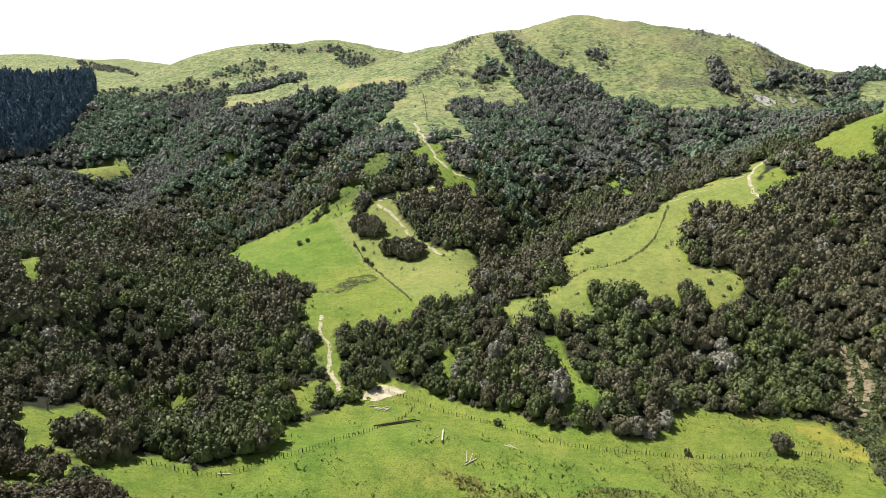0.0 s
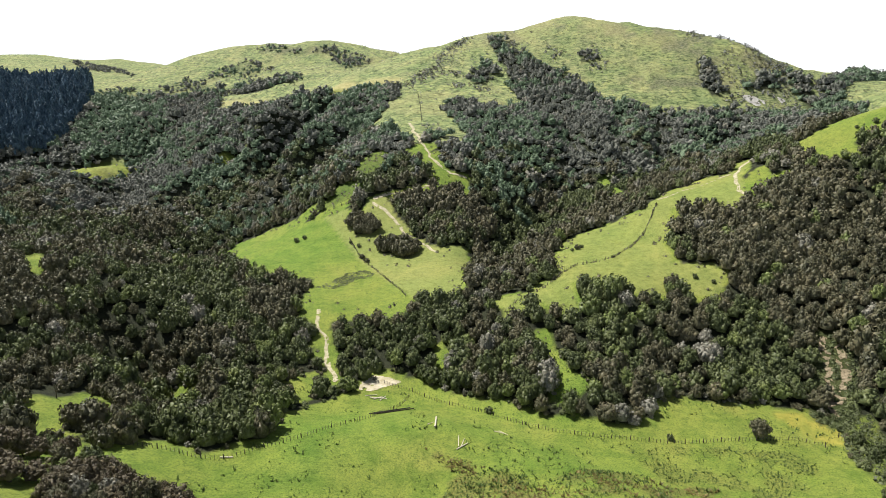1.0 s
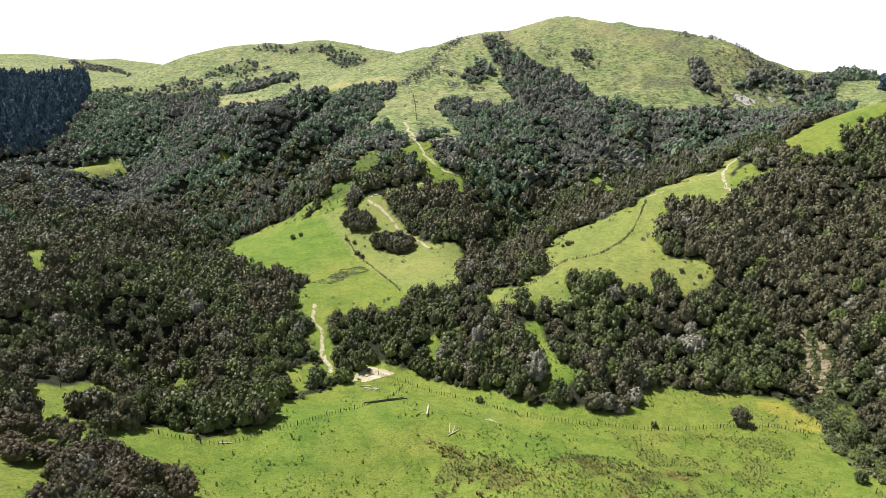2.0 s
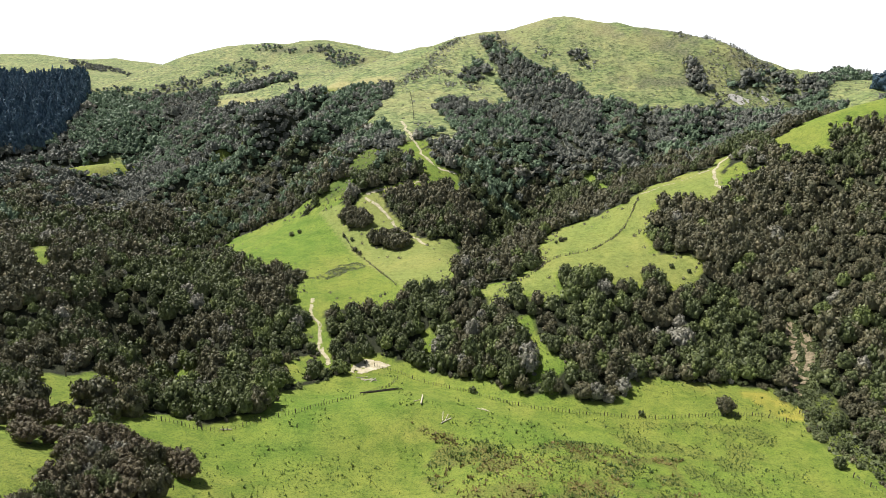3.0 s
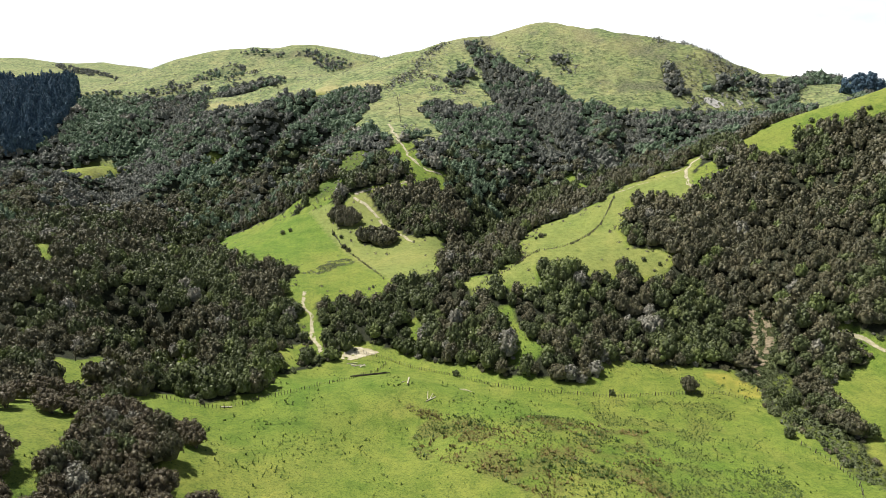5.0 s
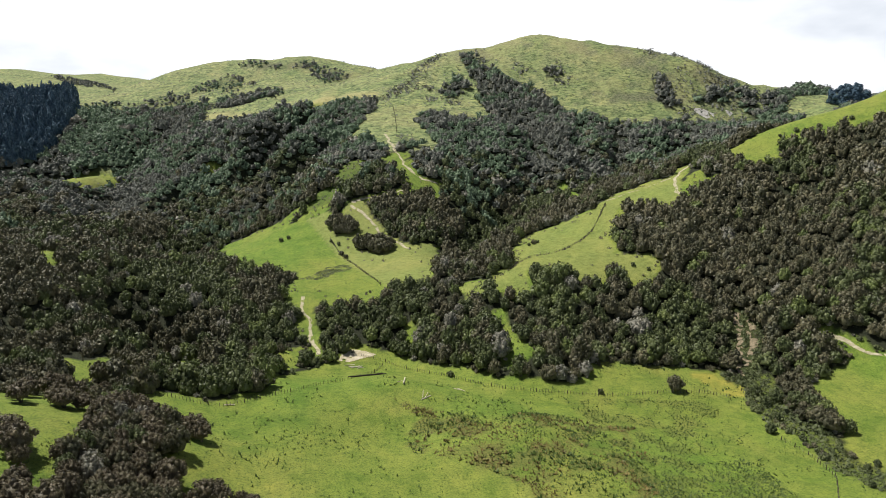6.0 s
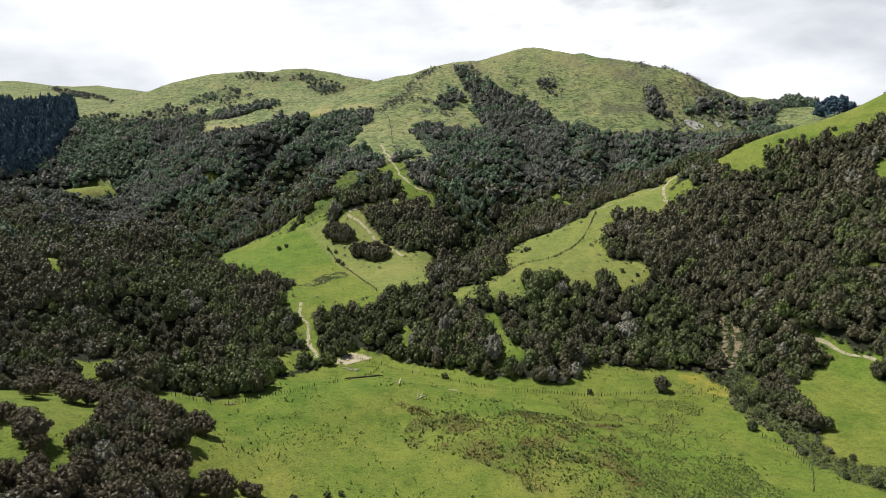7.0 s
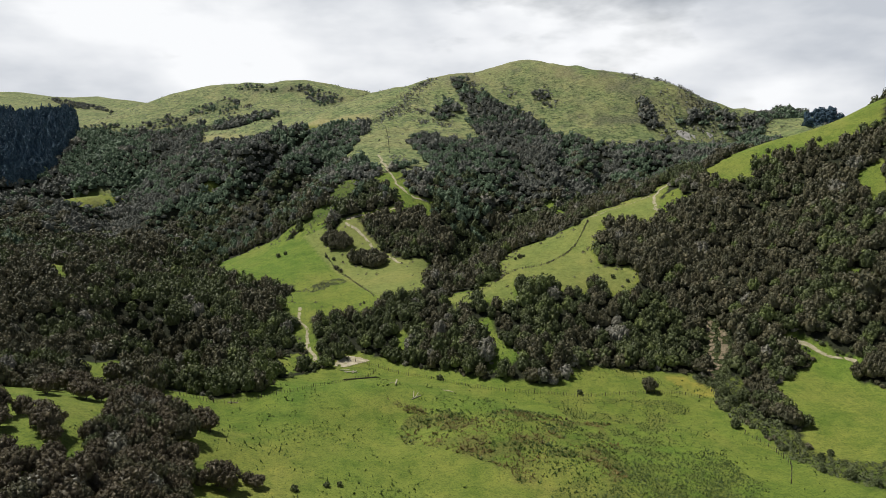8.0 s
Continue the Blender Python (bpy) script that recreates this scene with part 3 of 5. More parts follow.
FENCE_RIGHT = [
    (-18, 193), (-8, 189), (3, 180), (16, 172), (27, 163), (34, 159), (43, 157), (53, 156), (64, 155), (78, 156),
    (96, 157), (105, 159), (112, 157), (112, 154),
]
FENCE_RIGHT_LOW = [(119, 162), (119, 153), (117, 141)]
FENCE_MIDDLE = [(-47, 326), (-42, 314), (-36, 299), (-30, 288), (-25, 276), (-18, 260), (-13, 246)]
FENCE_SPUR = [(26, 222), (31, 228), (38, 232), (45, 238), (53, 249), (60, 256), (70, 259), (77, 263), (88, 275), (97, 286), (104, 299), (111, 312)]
FENCE_LOW_RIGHT = [(113, 126), (115, 120), (116, 116), (115, 108), (114, 102), (106, 89)]
FENCE_RIDGE_LEFT = [(-17, 551), (-14, 517), (-12, 477)]
GRASS_AREAS = [GRASS_HOME_PADDOCK, GRASS_NEAR_BANK, GRASS_HOLLOW, GRASS_BY_TRACK, GRASS_MIDDLE, GRASS_SPUR_STRIP, GRASS_SPUR_UPPER, GRASS_GULLY_LEFT, GRASS_FAR_END, GRASS_PALE_RIDGE, GRASS_SPUR_STREAK, GRASS_SPUR_LOW, GRASS_LEFT_SMALL, GRASS_TRACK_BENDS, GRASS_HILL, GRASS_LEFT_BACK, GRASS_FAR_RIGHT, GRASS_FAR_SLOPE, GRASS_VALLEY_LEFT, GRASS_LEFT_PATCH, GRASS_BASIN, GRASS_RIGHT_SPUR, GRASS_RIGHT_NOOK, GRASS_RIGHT_RIDGE, GRASS_RIGHT_TOP, GRASS_RIGHT_PADDOCK, GRASS_WEDGE, GRASS_CREEK_GAP]
BUSH_AREAS = [BUSH_KNOB, BUSH_MIDDLE_CLUMP, BUSH_MIDDLE_UPPER, BUSH_HILL_CROWN, BUSH_HILL_SADDLE, BUSH_HILL_KNOT, BUSH_SLIP_TOP, BUSH_SLIP_SIDE, BUSH_RIDGE_END, BUSH_LEFT_CLIFF, BUSH_LEFT_FACE, BUSH_LEFT_MIDDLE, BUSH_LEFT_GULLY, BUSH_LEFT_DOT, BUSH_FAR_MOUND, BUSH_FAR_LEFT]


GREEN_AREAS = [GREEN_LEFT_VALLEY, GREEN_CENTRE_GULLY, GREEN_CREEK_LEFT, GREEN_LEFT_BANK, GREEN_CREEK_MIDDLE, GREEN_RIGHT_CREEK, GREEN_SPUR_FOOT]
TRACKS = [TRACK_LOWER, TRACK_MIDDLE, TRACK_UPPER, TRACK_BENDS, TRACK_RIDGE, TRACK_SPUR, TRACK_RIGHT, TRACK_HIGH]


def inside(x, y, outline):
    """Which plan places lie in a closed outline."""
    hit = np.zeros(len(x), bool)
    for (ax, ay), (bx, by) in zip(outline, outline[1:] + outline[:1]):
        if ay != by:
            hit ^= ((ay > y) != (by > y)) & (x < (bx - ax) * (y - ay) / (by - ay) + ax)
    return hit


def wobble(x, y):
    """Plan places shifted a little, so that edges run unevenly."""
    amount = np.clip(y / 160, 0.8, 4.0)
    return x + (rough_noise(x, y, 6, 11) - 0.5) * 2.4 * amount, y + (rough_noise(x, y, 6, 12) - 0.5) * 2.4 * amount


def is_grass(x, y, shift=True):
    if shift:
        x, y = wobble(x, y)
    grass = np.zeros(len(x), bool)
    for area in GRASS_AREAS:
        grass |= inside(x, y, area)
    for area in BUSH_AREAS:
        grass &= ~inside(x, y, area)
    for line in TRACKS:
        grass |= line_distance(x, y, line) < 2.4
    return grass | inside(x, y, SAND) | (line_distance(x, y - 2.0, FENCE_RIGHT) < 5.0)


# ---- helpers for meshes ----
def mesh_object(name, verts, faces, mat, parent=None, smooth=False):
    """One mesh object from arrays of corners and triangles (or quads)."""
    verts, faces = np.asarray(verts, np.float32), np.asarray(faces, np.int32)
    me = bpy.data.meshes.new(name)
    k = faces.shape[1]
    me.vertices.add(len(verts))
    me.vertices.foreach_set("co", verts.ravel())
    me.loops.add(faces.size)
    me.loops.foreach_set("vertex_index", faces.ravel())
    me.polygons.add(len(faces))
    me.polygons.foreach_set("loop_start", np.arange(0, faces.size, k, dtype=np.int32))
    me.polygons.foreach_set("use_smooth", np.full(len(faces), smooth))
    me.update(calc_edges=True)
    me.materials.append(mat)
    ob = new(name, me)
    if parent:
        ob.parent = parent
    return ob


def part(name, bm, mat, parent, label=""):
    me = bpy.data.meshes.new(name)
    bm.to_mesh(me)
    bm.free()
    me.materials.append(mat)
    ob = new(name, me)
    ob.parent = parent
    return tagged(ob, label)


# ---- ground: one sheet to the horizon, finest where the camera passes nearest ----
def steps(start, stop, fine, edge_low, edge_high, growth=1.07):
    mid = list(np.arange(start, stop + fine, fine))
    low, step, at = [], fine, start
    while at > edge_low:
        step *= growth
        at -= step
        low.append(at)
    high, step, at = [], fine, mid[-1]
    while at < edge_high:
        step *= growth
        at += step
        high.append(at)
    return np.array(low[::-1] + mid + high)


def seen_wedge(x, y, margin):
    """The stretch of country that opens before the flight."""
    d = y + 70
    return (x > -0.66 * d - margin) & (x < 0.8 * d + margin) & (y > 15)


def build_ground():
    xs, ys = steps(-150, 250, 2.0, -3800, 3800), steps(45, 380, 2.0, -3200, 4400, 1.025)
    gx, gy = np.meshgrid(xs, ys)
    x, y = gx.ravel(), gy.ravel()
    z = land(x, y)
    nx, ny = len(xs), len(ys)
    i = (np.arange(ny - 1)[:, None] * nx + np.arange(nx - 1)[None, :]).ravel()
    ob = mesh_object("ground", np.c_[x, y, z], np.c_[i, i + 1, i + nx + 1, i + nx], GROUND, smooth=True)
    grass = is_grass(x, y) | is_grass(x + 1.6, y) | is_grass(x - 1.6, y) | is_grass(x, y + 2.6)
    far = np.hypot(x, y - 400) > 1200
    crag = rough_noise(x, y, 30, 14) * 0.4 + rough_noise(x, y, 9, 15) * 0.3 + rough_noise(x * 0.35, y, 5, 16) * 0.3
    crest = (y > 570) & (x > 150) & (x < 360) | inside(x, y, BUSH_LEFT_CLIFF)
    # the bush mask lays the shade-darkened floor under the crowns
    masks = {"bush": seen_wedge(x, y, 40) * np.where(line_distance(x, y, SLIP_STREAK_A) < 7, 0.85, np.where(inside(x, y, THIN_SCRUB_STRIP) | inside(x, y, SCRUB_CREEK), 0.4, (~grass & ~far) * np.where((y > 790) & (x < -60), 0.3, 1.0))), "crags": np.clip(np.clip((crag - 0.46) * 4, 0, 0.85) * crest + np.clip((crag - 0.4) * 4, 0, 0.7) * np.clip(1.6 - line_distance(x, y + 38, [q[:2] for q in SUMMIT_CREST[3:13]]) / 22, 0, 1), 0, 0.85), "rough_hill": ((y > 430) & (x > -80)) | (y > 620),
             "gold": inside(*wobble(x, y), YELLOW_CORNER) * np.clip(rough_noise(x, y, 4, 18) * 1.6 - 0.1, 0, 0.9),
             "rushes": 0.4 * inside(*wobble(x, y), ROUGH_GRASS) * np.clip((rough_noise(x, y, 7, 19) * 0.5 + rough_noise(x, y, 3, 20) * 0.5 - 0.4) * 5, 0, 1) + inside(*wobble(x, y), RUSHES) * np.clip((rough_noise(x, y, 6, 21) * 0.5 + rough_noise(x, y, 3, 29) * 0.5 - 0.42) * 4, 0, 0.75),
             "dry": (0.3 * (inside(*wobble(x, y), GRASS_MIDDLE) & (x + 0.5 * (y - 280) > -28)) + 0.22 * inside(x, y, GRASS_RIGHT_SPUR) + 0.75 * np.clip(1.8 - line_distance(x, y, PALE_CREST) / 7, 0, 1) + 0.22 * np.clip((z - 128) / 25, 0, 1) * np.clip((rough_noise(x, y, 40, 17) - 0.3) * 2, 0, 1) * (x > -60) + 0.3 * np.clip((rough_noise(x, y, 22, 22) - 0.62) * 4, 0, 1) * (y > 480))}
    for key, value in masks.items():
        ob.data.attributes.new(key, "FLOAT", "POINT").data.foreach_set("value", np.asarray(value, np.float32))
    return tagged(ob, "green pasture and bush floor darkened for shade, rolling over steep hills", "ground", kind="structure")


build_ground()


def ground_at(x, y):
    return float(land(x, y)[0])


# ---- bush: crowns made of lobes and leaf sprays ----
def icosahedron():
    p = (1 + 5 ** 0.5) / 2
    v = np.array([(-1, p, 0), (1, p, 0), (-1, -p, 0), (1, -p, 0), (0, -1, p), (0, 1, p), (0, -1, -p), (0, 1, -p), (p, 0, -1), (p, 0, 1), (-p, 0, -1), (-p, 0, 1)])
    f = np.array([(0, 11, 5), (0, 5, 1), (0, 1, 7), (0, 7, 10), (0, 10, 11), (1, 5, 9), (5, 11, 4), (11, 10, 2), (10, 7, 6), (7, 1, 8),
                  (3, 9, 4), (3, 4, 2), (3, 2, 6), (3, 6, 8), (3, 8, 9), (4, 9, 5), (2, 4, 11), (6, 2, 10), (8, 6, 7), (9, 8, 1)])
    return v / np.linalg.norm(v[0]), f


ICO_V, ICO_F = icosahedron()


KNOB_F = ICO_F[ICO_V[ICO_F][:, :, 2].mean(1) > -0.45]


def unit_rows(v):
    return v / np.linalg.norm(v, axis=1, keepdims=True)


def dome_mesh(rng, rings, sides):
    """A lumpy half-egg under the leaves, to close the crown down to the ground."""
    v, f = [(0.0, 0.0, 0.84)], []
    for k in range(1, rings + 1):
        t = 0.64 * math.pi * k / rings
        for j in range(sides):
            a = 2 * math.pi * (j + 0.5 * (k % 2)) / sides
            w = rng.uniform(0.82, 1.04)
            v.append((0.84 * math.sin(t) * math.cos(a) * w, 0.84 * math.sin(t) * math.sin(a) * w, 0.24 + 0.6 * math.cos(t) * w))
    for j in range(sides):
        f.append((0, 1 + j, 1 + (j + 1) % sides))
        for k in range(rings - 1):
            a, b = 1 + k * sides + j, 1 + k * sides + (j + 1) % sides
            c, d = a + sides, b + sides
            f += [(a, c, b), (b, c, d)]
    return np.array(v), np.array(f)


def crown_shape(rng, lobes, leaves, leaf, wide=0.68, rings=3, sides=7, size=1.0, deep=0.0, core=1.0):
    """Corners and triangles of one domed crown about one metre in radius, its foot at the origin: lobes set round a dome, each shaggy with leaf sprays."""
    v, f = dome_mesh(rng, rings, sides)
    verts, faces, count = [v * (0.95, 0.95, 0.95)], [f], len(v)
    for k in range(lobes):
        a = 2.4 * k + rng.uniform(0, 0.7)
        up = 1.0 - (1.0 - deep) * (k + rng.uniform(0.1, 0.6)) / lobes
        flat = math.sqrt(max(0.0, 1 - up * up))
        r = rng.uniform(0.24, 0.42) * min(1.0, math.sqrt(12 / lobes)) * size
        out = np.array([flat * math.cos(a), flat * math.sin(a), up])
        c = out * (wide, wide, 0.62) * rng.uniform(0.88, 1.14) + (0, 0, 0.22)
        if core > 0:
            verts.append(ICO_V * rng.uniform(0.74, 1.0, (12, 1)) * (r * core, r * core, r * core * 0.85) + c)
            faces.append(KNOB_F + count)
            count += 12
        n = unit_rows(rng.normal(size=(leaves, 3)) * 0.8 + out * 0.7 + (0, 0, 0.25))
        at = c + n * r * rng.uniform(0.84, 1.16, (leaves, 1))
        face = unit_rows(n + rng.normal(size=(leaves, 3)) * 0.34)
        t = unit_rows(np.cross(face, rng.normal(size=(leaves, 3))))
        b = np.cross(face, t)
        long = leaf * rng.uniform(0.6, 1.4, (leaves, 1))
        tri = np.stack([at + t * long, at - t * long * 0.6 + b * long * 0.7, at - t * long * 0.6 - b * long * 0.7], 1)
        verts.append(tri.reshape(-1, 3))
        faces.append(np.arange(leaves * 3).reshape(-1, 3) + count)
        count += leaves * 3
    return np.concatenate(verts), np.concatenate(faces)


def plant(name, places, shapes, mat, label, category, rng, squash=(0.85, 1.15)):
    """One joined stand of plants: rows of x, y, radius, height, foot above ground."""
    if len(places) == 0:
        return None
    z = land(places[:, 0], places[:, 1])
    kinds = rng.integers(0, len(shapes), len(places))
    turn = rng.uniform(0, 2 * math.pi, len(places))
    vs, fs, count = [], [], 0
    for k, (v, f) in enumerate(shapes):
        some = np.where(kinds == k)[0]
        if len(some) == 0:
            continue
        c, s = np.cos(turn[some])[:, None], np.sin(turn[some])[:, None]
        r, h = places[some, 2][:, None], places[some, 3][:, None]
        px = (v[None, :, 0] * c - v[None, :, 1] * s) * r + places[some, 0][:, None]
        py = (v[None, :, 0] * s + v[None, :, 1] * c) * r + places[some, 1][:, None]
        pz = v[None, :, 2] * h + z[some][:, None] + places[some, 4][:, None]
        vs.append(np.stack([px, py, pz], -1).reshape(-1, 3))
        fs.append((f[None] + (np.arange(len(some)) * len(v))[:, None, None]).reshape(-1, 3) + count)
        count += len(some) * len(v)
    return tagged(mesh_object(name, np.concatenate(vs), np.concatenate(fs), mat, smooth=True), label, category, kind="stuff")


RNG = np.random.default_rng(7)
NEAREST = [crown_shape(RNG, 15, 20, 0.1, core=0.88) for _ in range(8)]
NEAR = [crown_shape(RNG, 12, 17, 0.12, core=0.88) for _ in range(10)]
MIDDLE = [crown_shape(RNG, 9, 10, 0.14, rings=2, sides=6, core=0.9) for _ in range(8)]
UPPER = [crown_shape(RNG, 6, 8, 0.17, rings=2, sides=6, size=1.1, core=0.9) for _ in range(8)]
FAR = [crown_shape(RNG, 4, 6, 0.22, rings=2, sides=5, size=1.15, core=0.9) for _ in range(8)]
LOW = [crown_shape(RNG, 4, 8, 0.24, rings=1, sides=5, size=1.2, core=0) for _ in range(8)]
SCRUB = [crown_shape(RNG, 3, 5, 0.32, rings=1, sides=5, size=1.3, core=0) for _ in range(8)]


def scatter(x0, x1, y0, y1, step, rng):
    gx, gy = np.meshgrid(np.arange(x0, x1, step), np.arange(y0, y1, step))
    x = gx.ravel() + (gy.ravel() / step % 2 >= 1) * step / 2 + rng.uniform(-0.4, 0.4, gx.size) * step
    y = gy.ravel() + rng.uniform(-0.4, 0.4, gx.size) * step
    return x, y


NEAR_STAND = [(-125, 20), (-36, 20), (-42, 64), (-46, 78), (-52, 95), (-58, 107), (-64, 113), (-70, 102), (-69, 92), (-63.5, 80), (-61, 62), (-70, 45), (-125, 45)]
# foot of the steep shaded bank behind the paddock corner
DARK_BANK = [(-66, 156), (-58, 155), (-51, 153), (-46, 158)]


def off_tracks(x, y, gap):
    """Plan places that keep that far from every track."""
    ok = np.ones(len(x), bool)
    for line in TRACKS:
        ok &= line_distance(x, y, line) > gap
    return ok


def stand_places(y0, y1, step, size, rng):
    x, y = scatter(-720, 760, y0, y1, step * 0.9, rng)
    # as many trees on each square metre of slope as on the flat
    here = land(x, y)
    steep = np.hypot(land(x + 2, y) - here, land(x, y + 2) - here) / 2
    ok = seen_wedge(x, y, 12) & (rng.uniform(0, 1, len(x)) < np.sqrt(1 + steep ** 2))
    x, y = x[ok], y[ok]
    ok = np.ones(len(x), bool)
    thin = inside(x, y, THIN_SCRUB_STRIP)
    for dx, dy in ((1.6, 0), (-1.6, 0), (0, 2.6)):
        ok &= (y > 420) | ~is_grass(x + dx, y + dy)
    ok &= ~is_grass(x, y) & (~thin | (rng.uniform(0, 1, len(x)) < 0.4)) & ~inside(x, y, NEAR_STAND) & ~inside(x, y, PINE_BLOCK) & ~inside(x, y, SCRUB_CREEK) & off_tracks(x, y + 1.0, 3.4) & (line_distance(x, y, DARK_BANK) > 4.0)
    ok &= (line_distance(x, y - 2.0, FENCE_RIGHT) > 5.0) & (line_distance(x, y, FENCE_LEFT) > 2.2)
    ok &= (line_distance(x, y + 4.0, SLIP_STREAK_A) > 3.7) & (line_distance(x, y + 4.0, SLIP_STREAK_B) > 3.7)
    far_hill = (y > 790) & (x < -60)
    ok &= ~far_hill | (rng.uniform(0, 1, len(x)) < 0.25 + 0.6 * rough_noise(x, y, 18, 78))
    x, y, far_hill = x[ok], y[ok], far_hill[ok]
    lump = rough_noise(x, y, 16, 31)
    radius = size * (0.65 + 0.6 * lump) * rng.uniform(0.75, 1.25, len(x)) * np.where(rng.uniform(0, 1, len(x)) > 0.88, 1.4, 1.0) * np.where(far_hill, 0.7, 1.0)
    height = radius * rng.uniform(1.15, 1.75, len(x)) * np.where(y > 400, 0.72, 1.0)
    return np.c_[x, y, radius, height, rng.uniform(-1.2, 0.9, len(x)) + 1.2 * lump]


def grow_bush():
    belts = [(60, 165, 5.0, 2.9, NEAREST), (165, 262, 5.1, 3.0, NEAR), (262, 400, 5.2, 3.2, MIDDLE), (400, 560, 5.4, 3.3, UPPER), (560, 960, 6.2, 3.8, FAR)]
    for y0, y1, step, size, shapes in belts:
        p = stand_places(y0, y1, step, size, RNG)
        pick = rough_noise(p[:, 0], p[:, 1], 30, 41) * 0.6 + RNG.uniform(0, 1, len(p)) * 0.4
        silver = (RNG.uniform(0, 1, len(p)) > 0.94) & (rough_noise(p[:, 0], p[:, 1], 20, 43) > 0.45)
        pick -= 0.14 * np.clip((p[:, 0] - 100) / 30, 0, 1) * (p[:, 1] < 340)
        for area in GREEN_AREAS:
            pick += 0.3 * inside(*wobble(p[:, 0], p[:, 1]), area)
        bright = (RNG.uniform(0, 1, len(p)) > np.where(pick > 0.55, 0.86, 0.972)) & (p[:, 1] < 330) & ~silver
        plant("bush", p[bright], shapes, BRIGHT, "bright green young crowns among the darker bush", "bush", RNG)
        silver |= bright
        green = (pick > 0.54) & ~silver
        # the haze-tinted foliage takes over with distance, unevenly
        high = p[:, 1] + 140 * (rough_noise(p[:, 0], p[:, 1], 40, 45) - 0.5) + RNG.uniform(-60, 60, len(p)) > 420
        for some, mat, label in ((~green & ~high, KANUKA, "dense dark olive kanuka bush covering the slope"), (~green & high, HAZY_UPLAND, "low scrub covering the upper slopes, its grey-green paled for haze"),
                                 (green & ~high, BROADLEAF, "fresh green broadleaf crowns among the darker bush"), (green & high, HAZY_UPLAND_GREEN, "green crowns in the upper gullies, paled and blued for haze")):
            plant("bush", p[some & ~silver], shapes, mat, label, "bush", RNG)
        plant("bush", p[silver & ~bright], shapes, SILVER, "pale flowering crowns among the darker bush", "bush", RNG)


grow_bush()


def grow_pines():
    shapes = [(v * (1, 1, 1.8), f) for v, f in (crown_shape(RNG, 11, 16, 0.15, 0.62, core=0.85, deep=-0.2) for _ in range(8))]
    x, y = scatter(-700, -340, 560, 920, 8.8, RNG)
    ok = inside(x, y, PINE_BLOCK) & seen_wedge(x, y, 20)
    x, y = x[ok], y[ok]
    r = RNG.uniform(4.6, 7.4, len(x))
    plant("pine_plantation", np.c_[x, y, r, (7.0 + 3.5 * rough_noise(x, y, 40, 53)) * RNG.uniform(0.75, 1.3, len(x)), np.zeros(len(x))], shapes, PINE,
          "dense dark pine plantation on the far slope, blued for haze", "pine wood", RNG)


grow_pines()


def grow_hill_scrub():
    """Low shrubs dotted over the hill pastures."""
    x, y = scatter(-500, 480, 400, 1050, 3.9, RNG)
    ok = seen_wedge(x, y, 5) & is_grass(x, y)
    x, y = x[ok], y[ok]
    want = rough_noise(x, y, 60, 51) * 0.45 + rough_noise(x, y, 19, 52) * 0.35 + rough_noise(x, y, 8, 54) * 0.2
    want += 0.1 * (y > 700) + 0.08 * (x < -60) + 0.12 * ((x > 200) & (y > 560)) + 0.2 * ((x > -60) & (x < 80) & (y > 480)) + 0.2 * ((x > 255) & (y < 610)) - 0.03
    knots = np.zeros(len(x))
    for cx, cy, wide in ((30, 705, 9), (22, 690, 10), (14, 672, 11), (4, 650, 12), (-6, 625, 13), (-14, 604, 13), (14, 606, 9), (-24, 585, 10), (22, 575, 9), (38, 560, 8), (-6, 465, 5), (2, 471, 3), (68, 690, 8), (76, 668, 8), (145, 630, 12), (152, 610, 12), (112, 640, 12), (246, 640, 9), (252, 660, 10), (275, 640, 12), (295, 622, 12), (312, 600, 14), (325, 575, 16), (318, 545, 12), (240, 580, 8), (-255, 850, 16), (-225, 870, 14)):
        knots += np.exp(-((x - cx) ** 2 + (y - cy) ** 2) / wide ** 2)
    crest = line_distance(x, y, [q[:2] for q in SUMMIT_CREST]) < 26
    chance = np.where(crest & (x < 215), 0.004, np.clip((want - 0.56) * 1.6, 0.015, 0.3)) + 0.75 * np.clip(knots, 0, 1) + 0.75 * inside(*wobble(x, y), ROUGH_SHOULDER) * np.clip(rough_noise(x, y, 14, 77) * 2 - 0.5, 0, 1)
    ok = RNG.uniform(0, 1, len(x)) < chance
    x, y, knots = x[ok], y[ok], knots[ok]
    r = RNG.uniform(0.4, 1.0, len(x)) * np.where(RNG.uniform(0, 1, len(x)) > 0.85, 1.5, 1) * (1 + 1.8 * np.clip(knots, 0, 1) + 0.9 * inside(x, y, ROUGH_SHOULDER))
    grey = RNG.uniform(0, 1, len(x)) > 0.35
    rows = np.c_[x, y, r, r * RNG.uniform(0.8, 1.1, len(x)), np.zeros(len(x)) - 0.1]
    plant("hill_scrub", rows[grey], SCRUB, HAZY_UPLAND, "low shrubs dotted over the hill pasture, their grey-green paled for haze", "scrub", RNG)
    plant("hill_scrub", rows[~grey], SCRUB, KANUKA, "low dark shrubs dotted over the hill pasture", "scrub", RNG)


grow_hill_scrub()


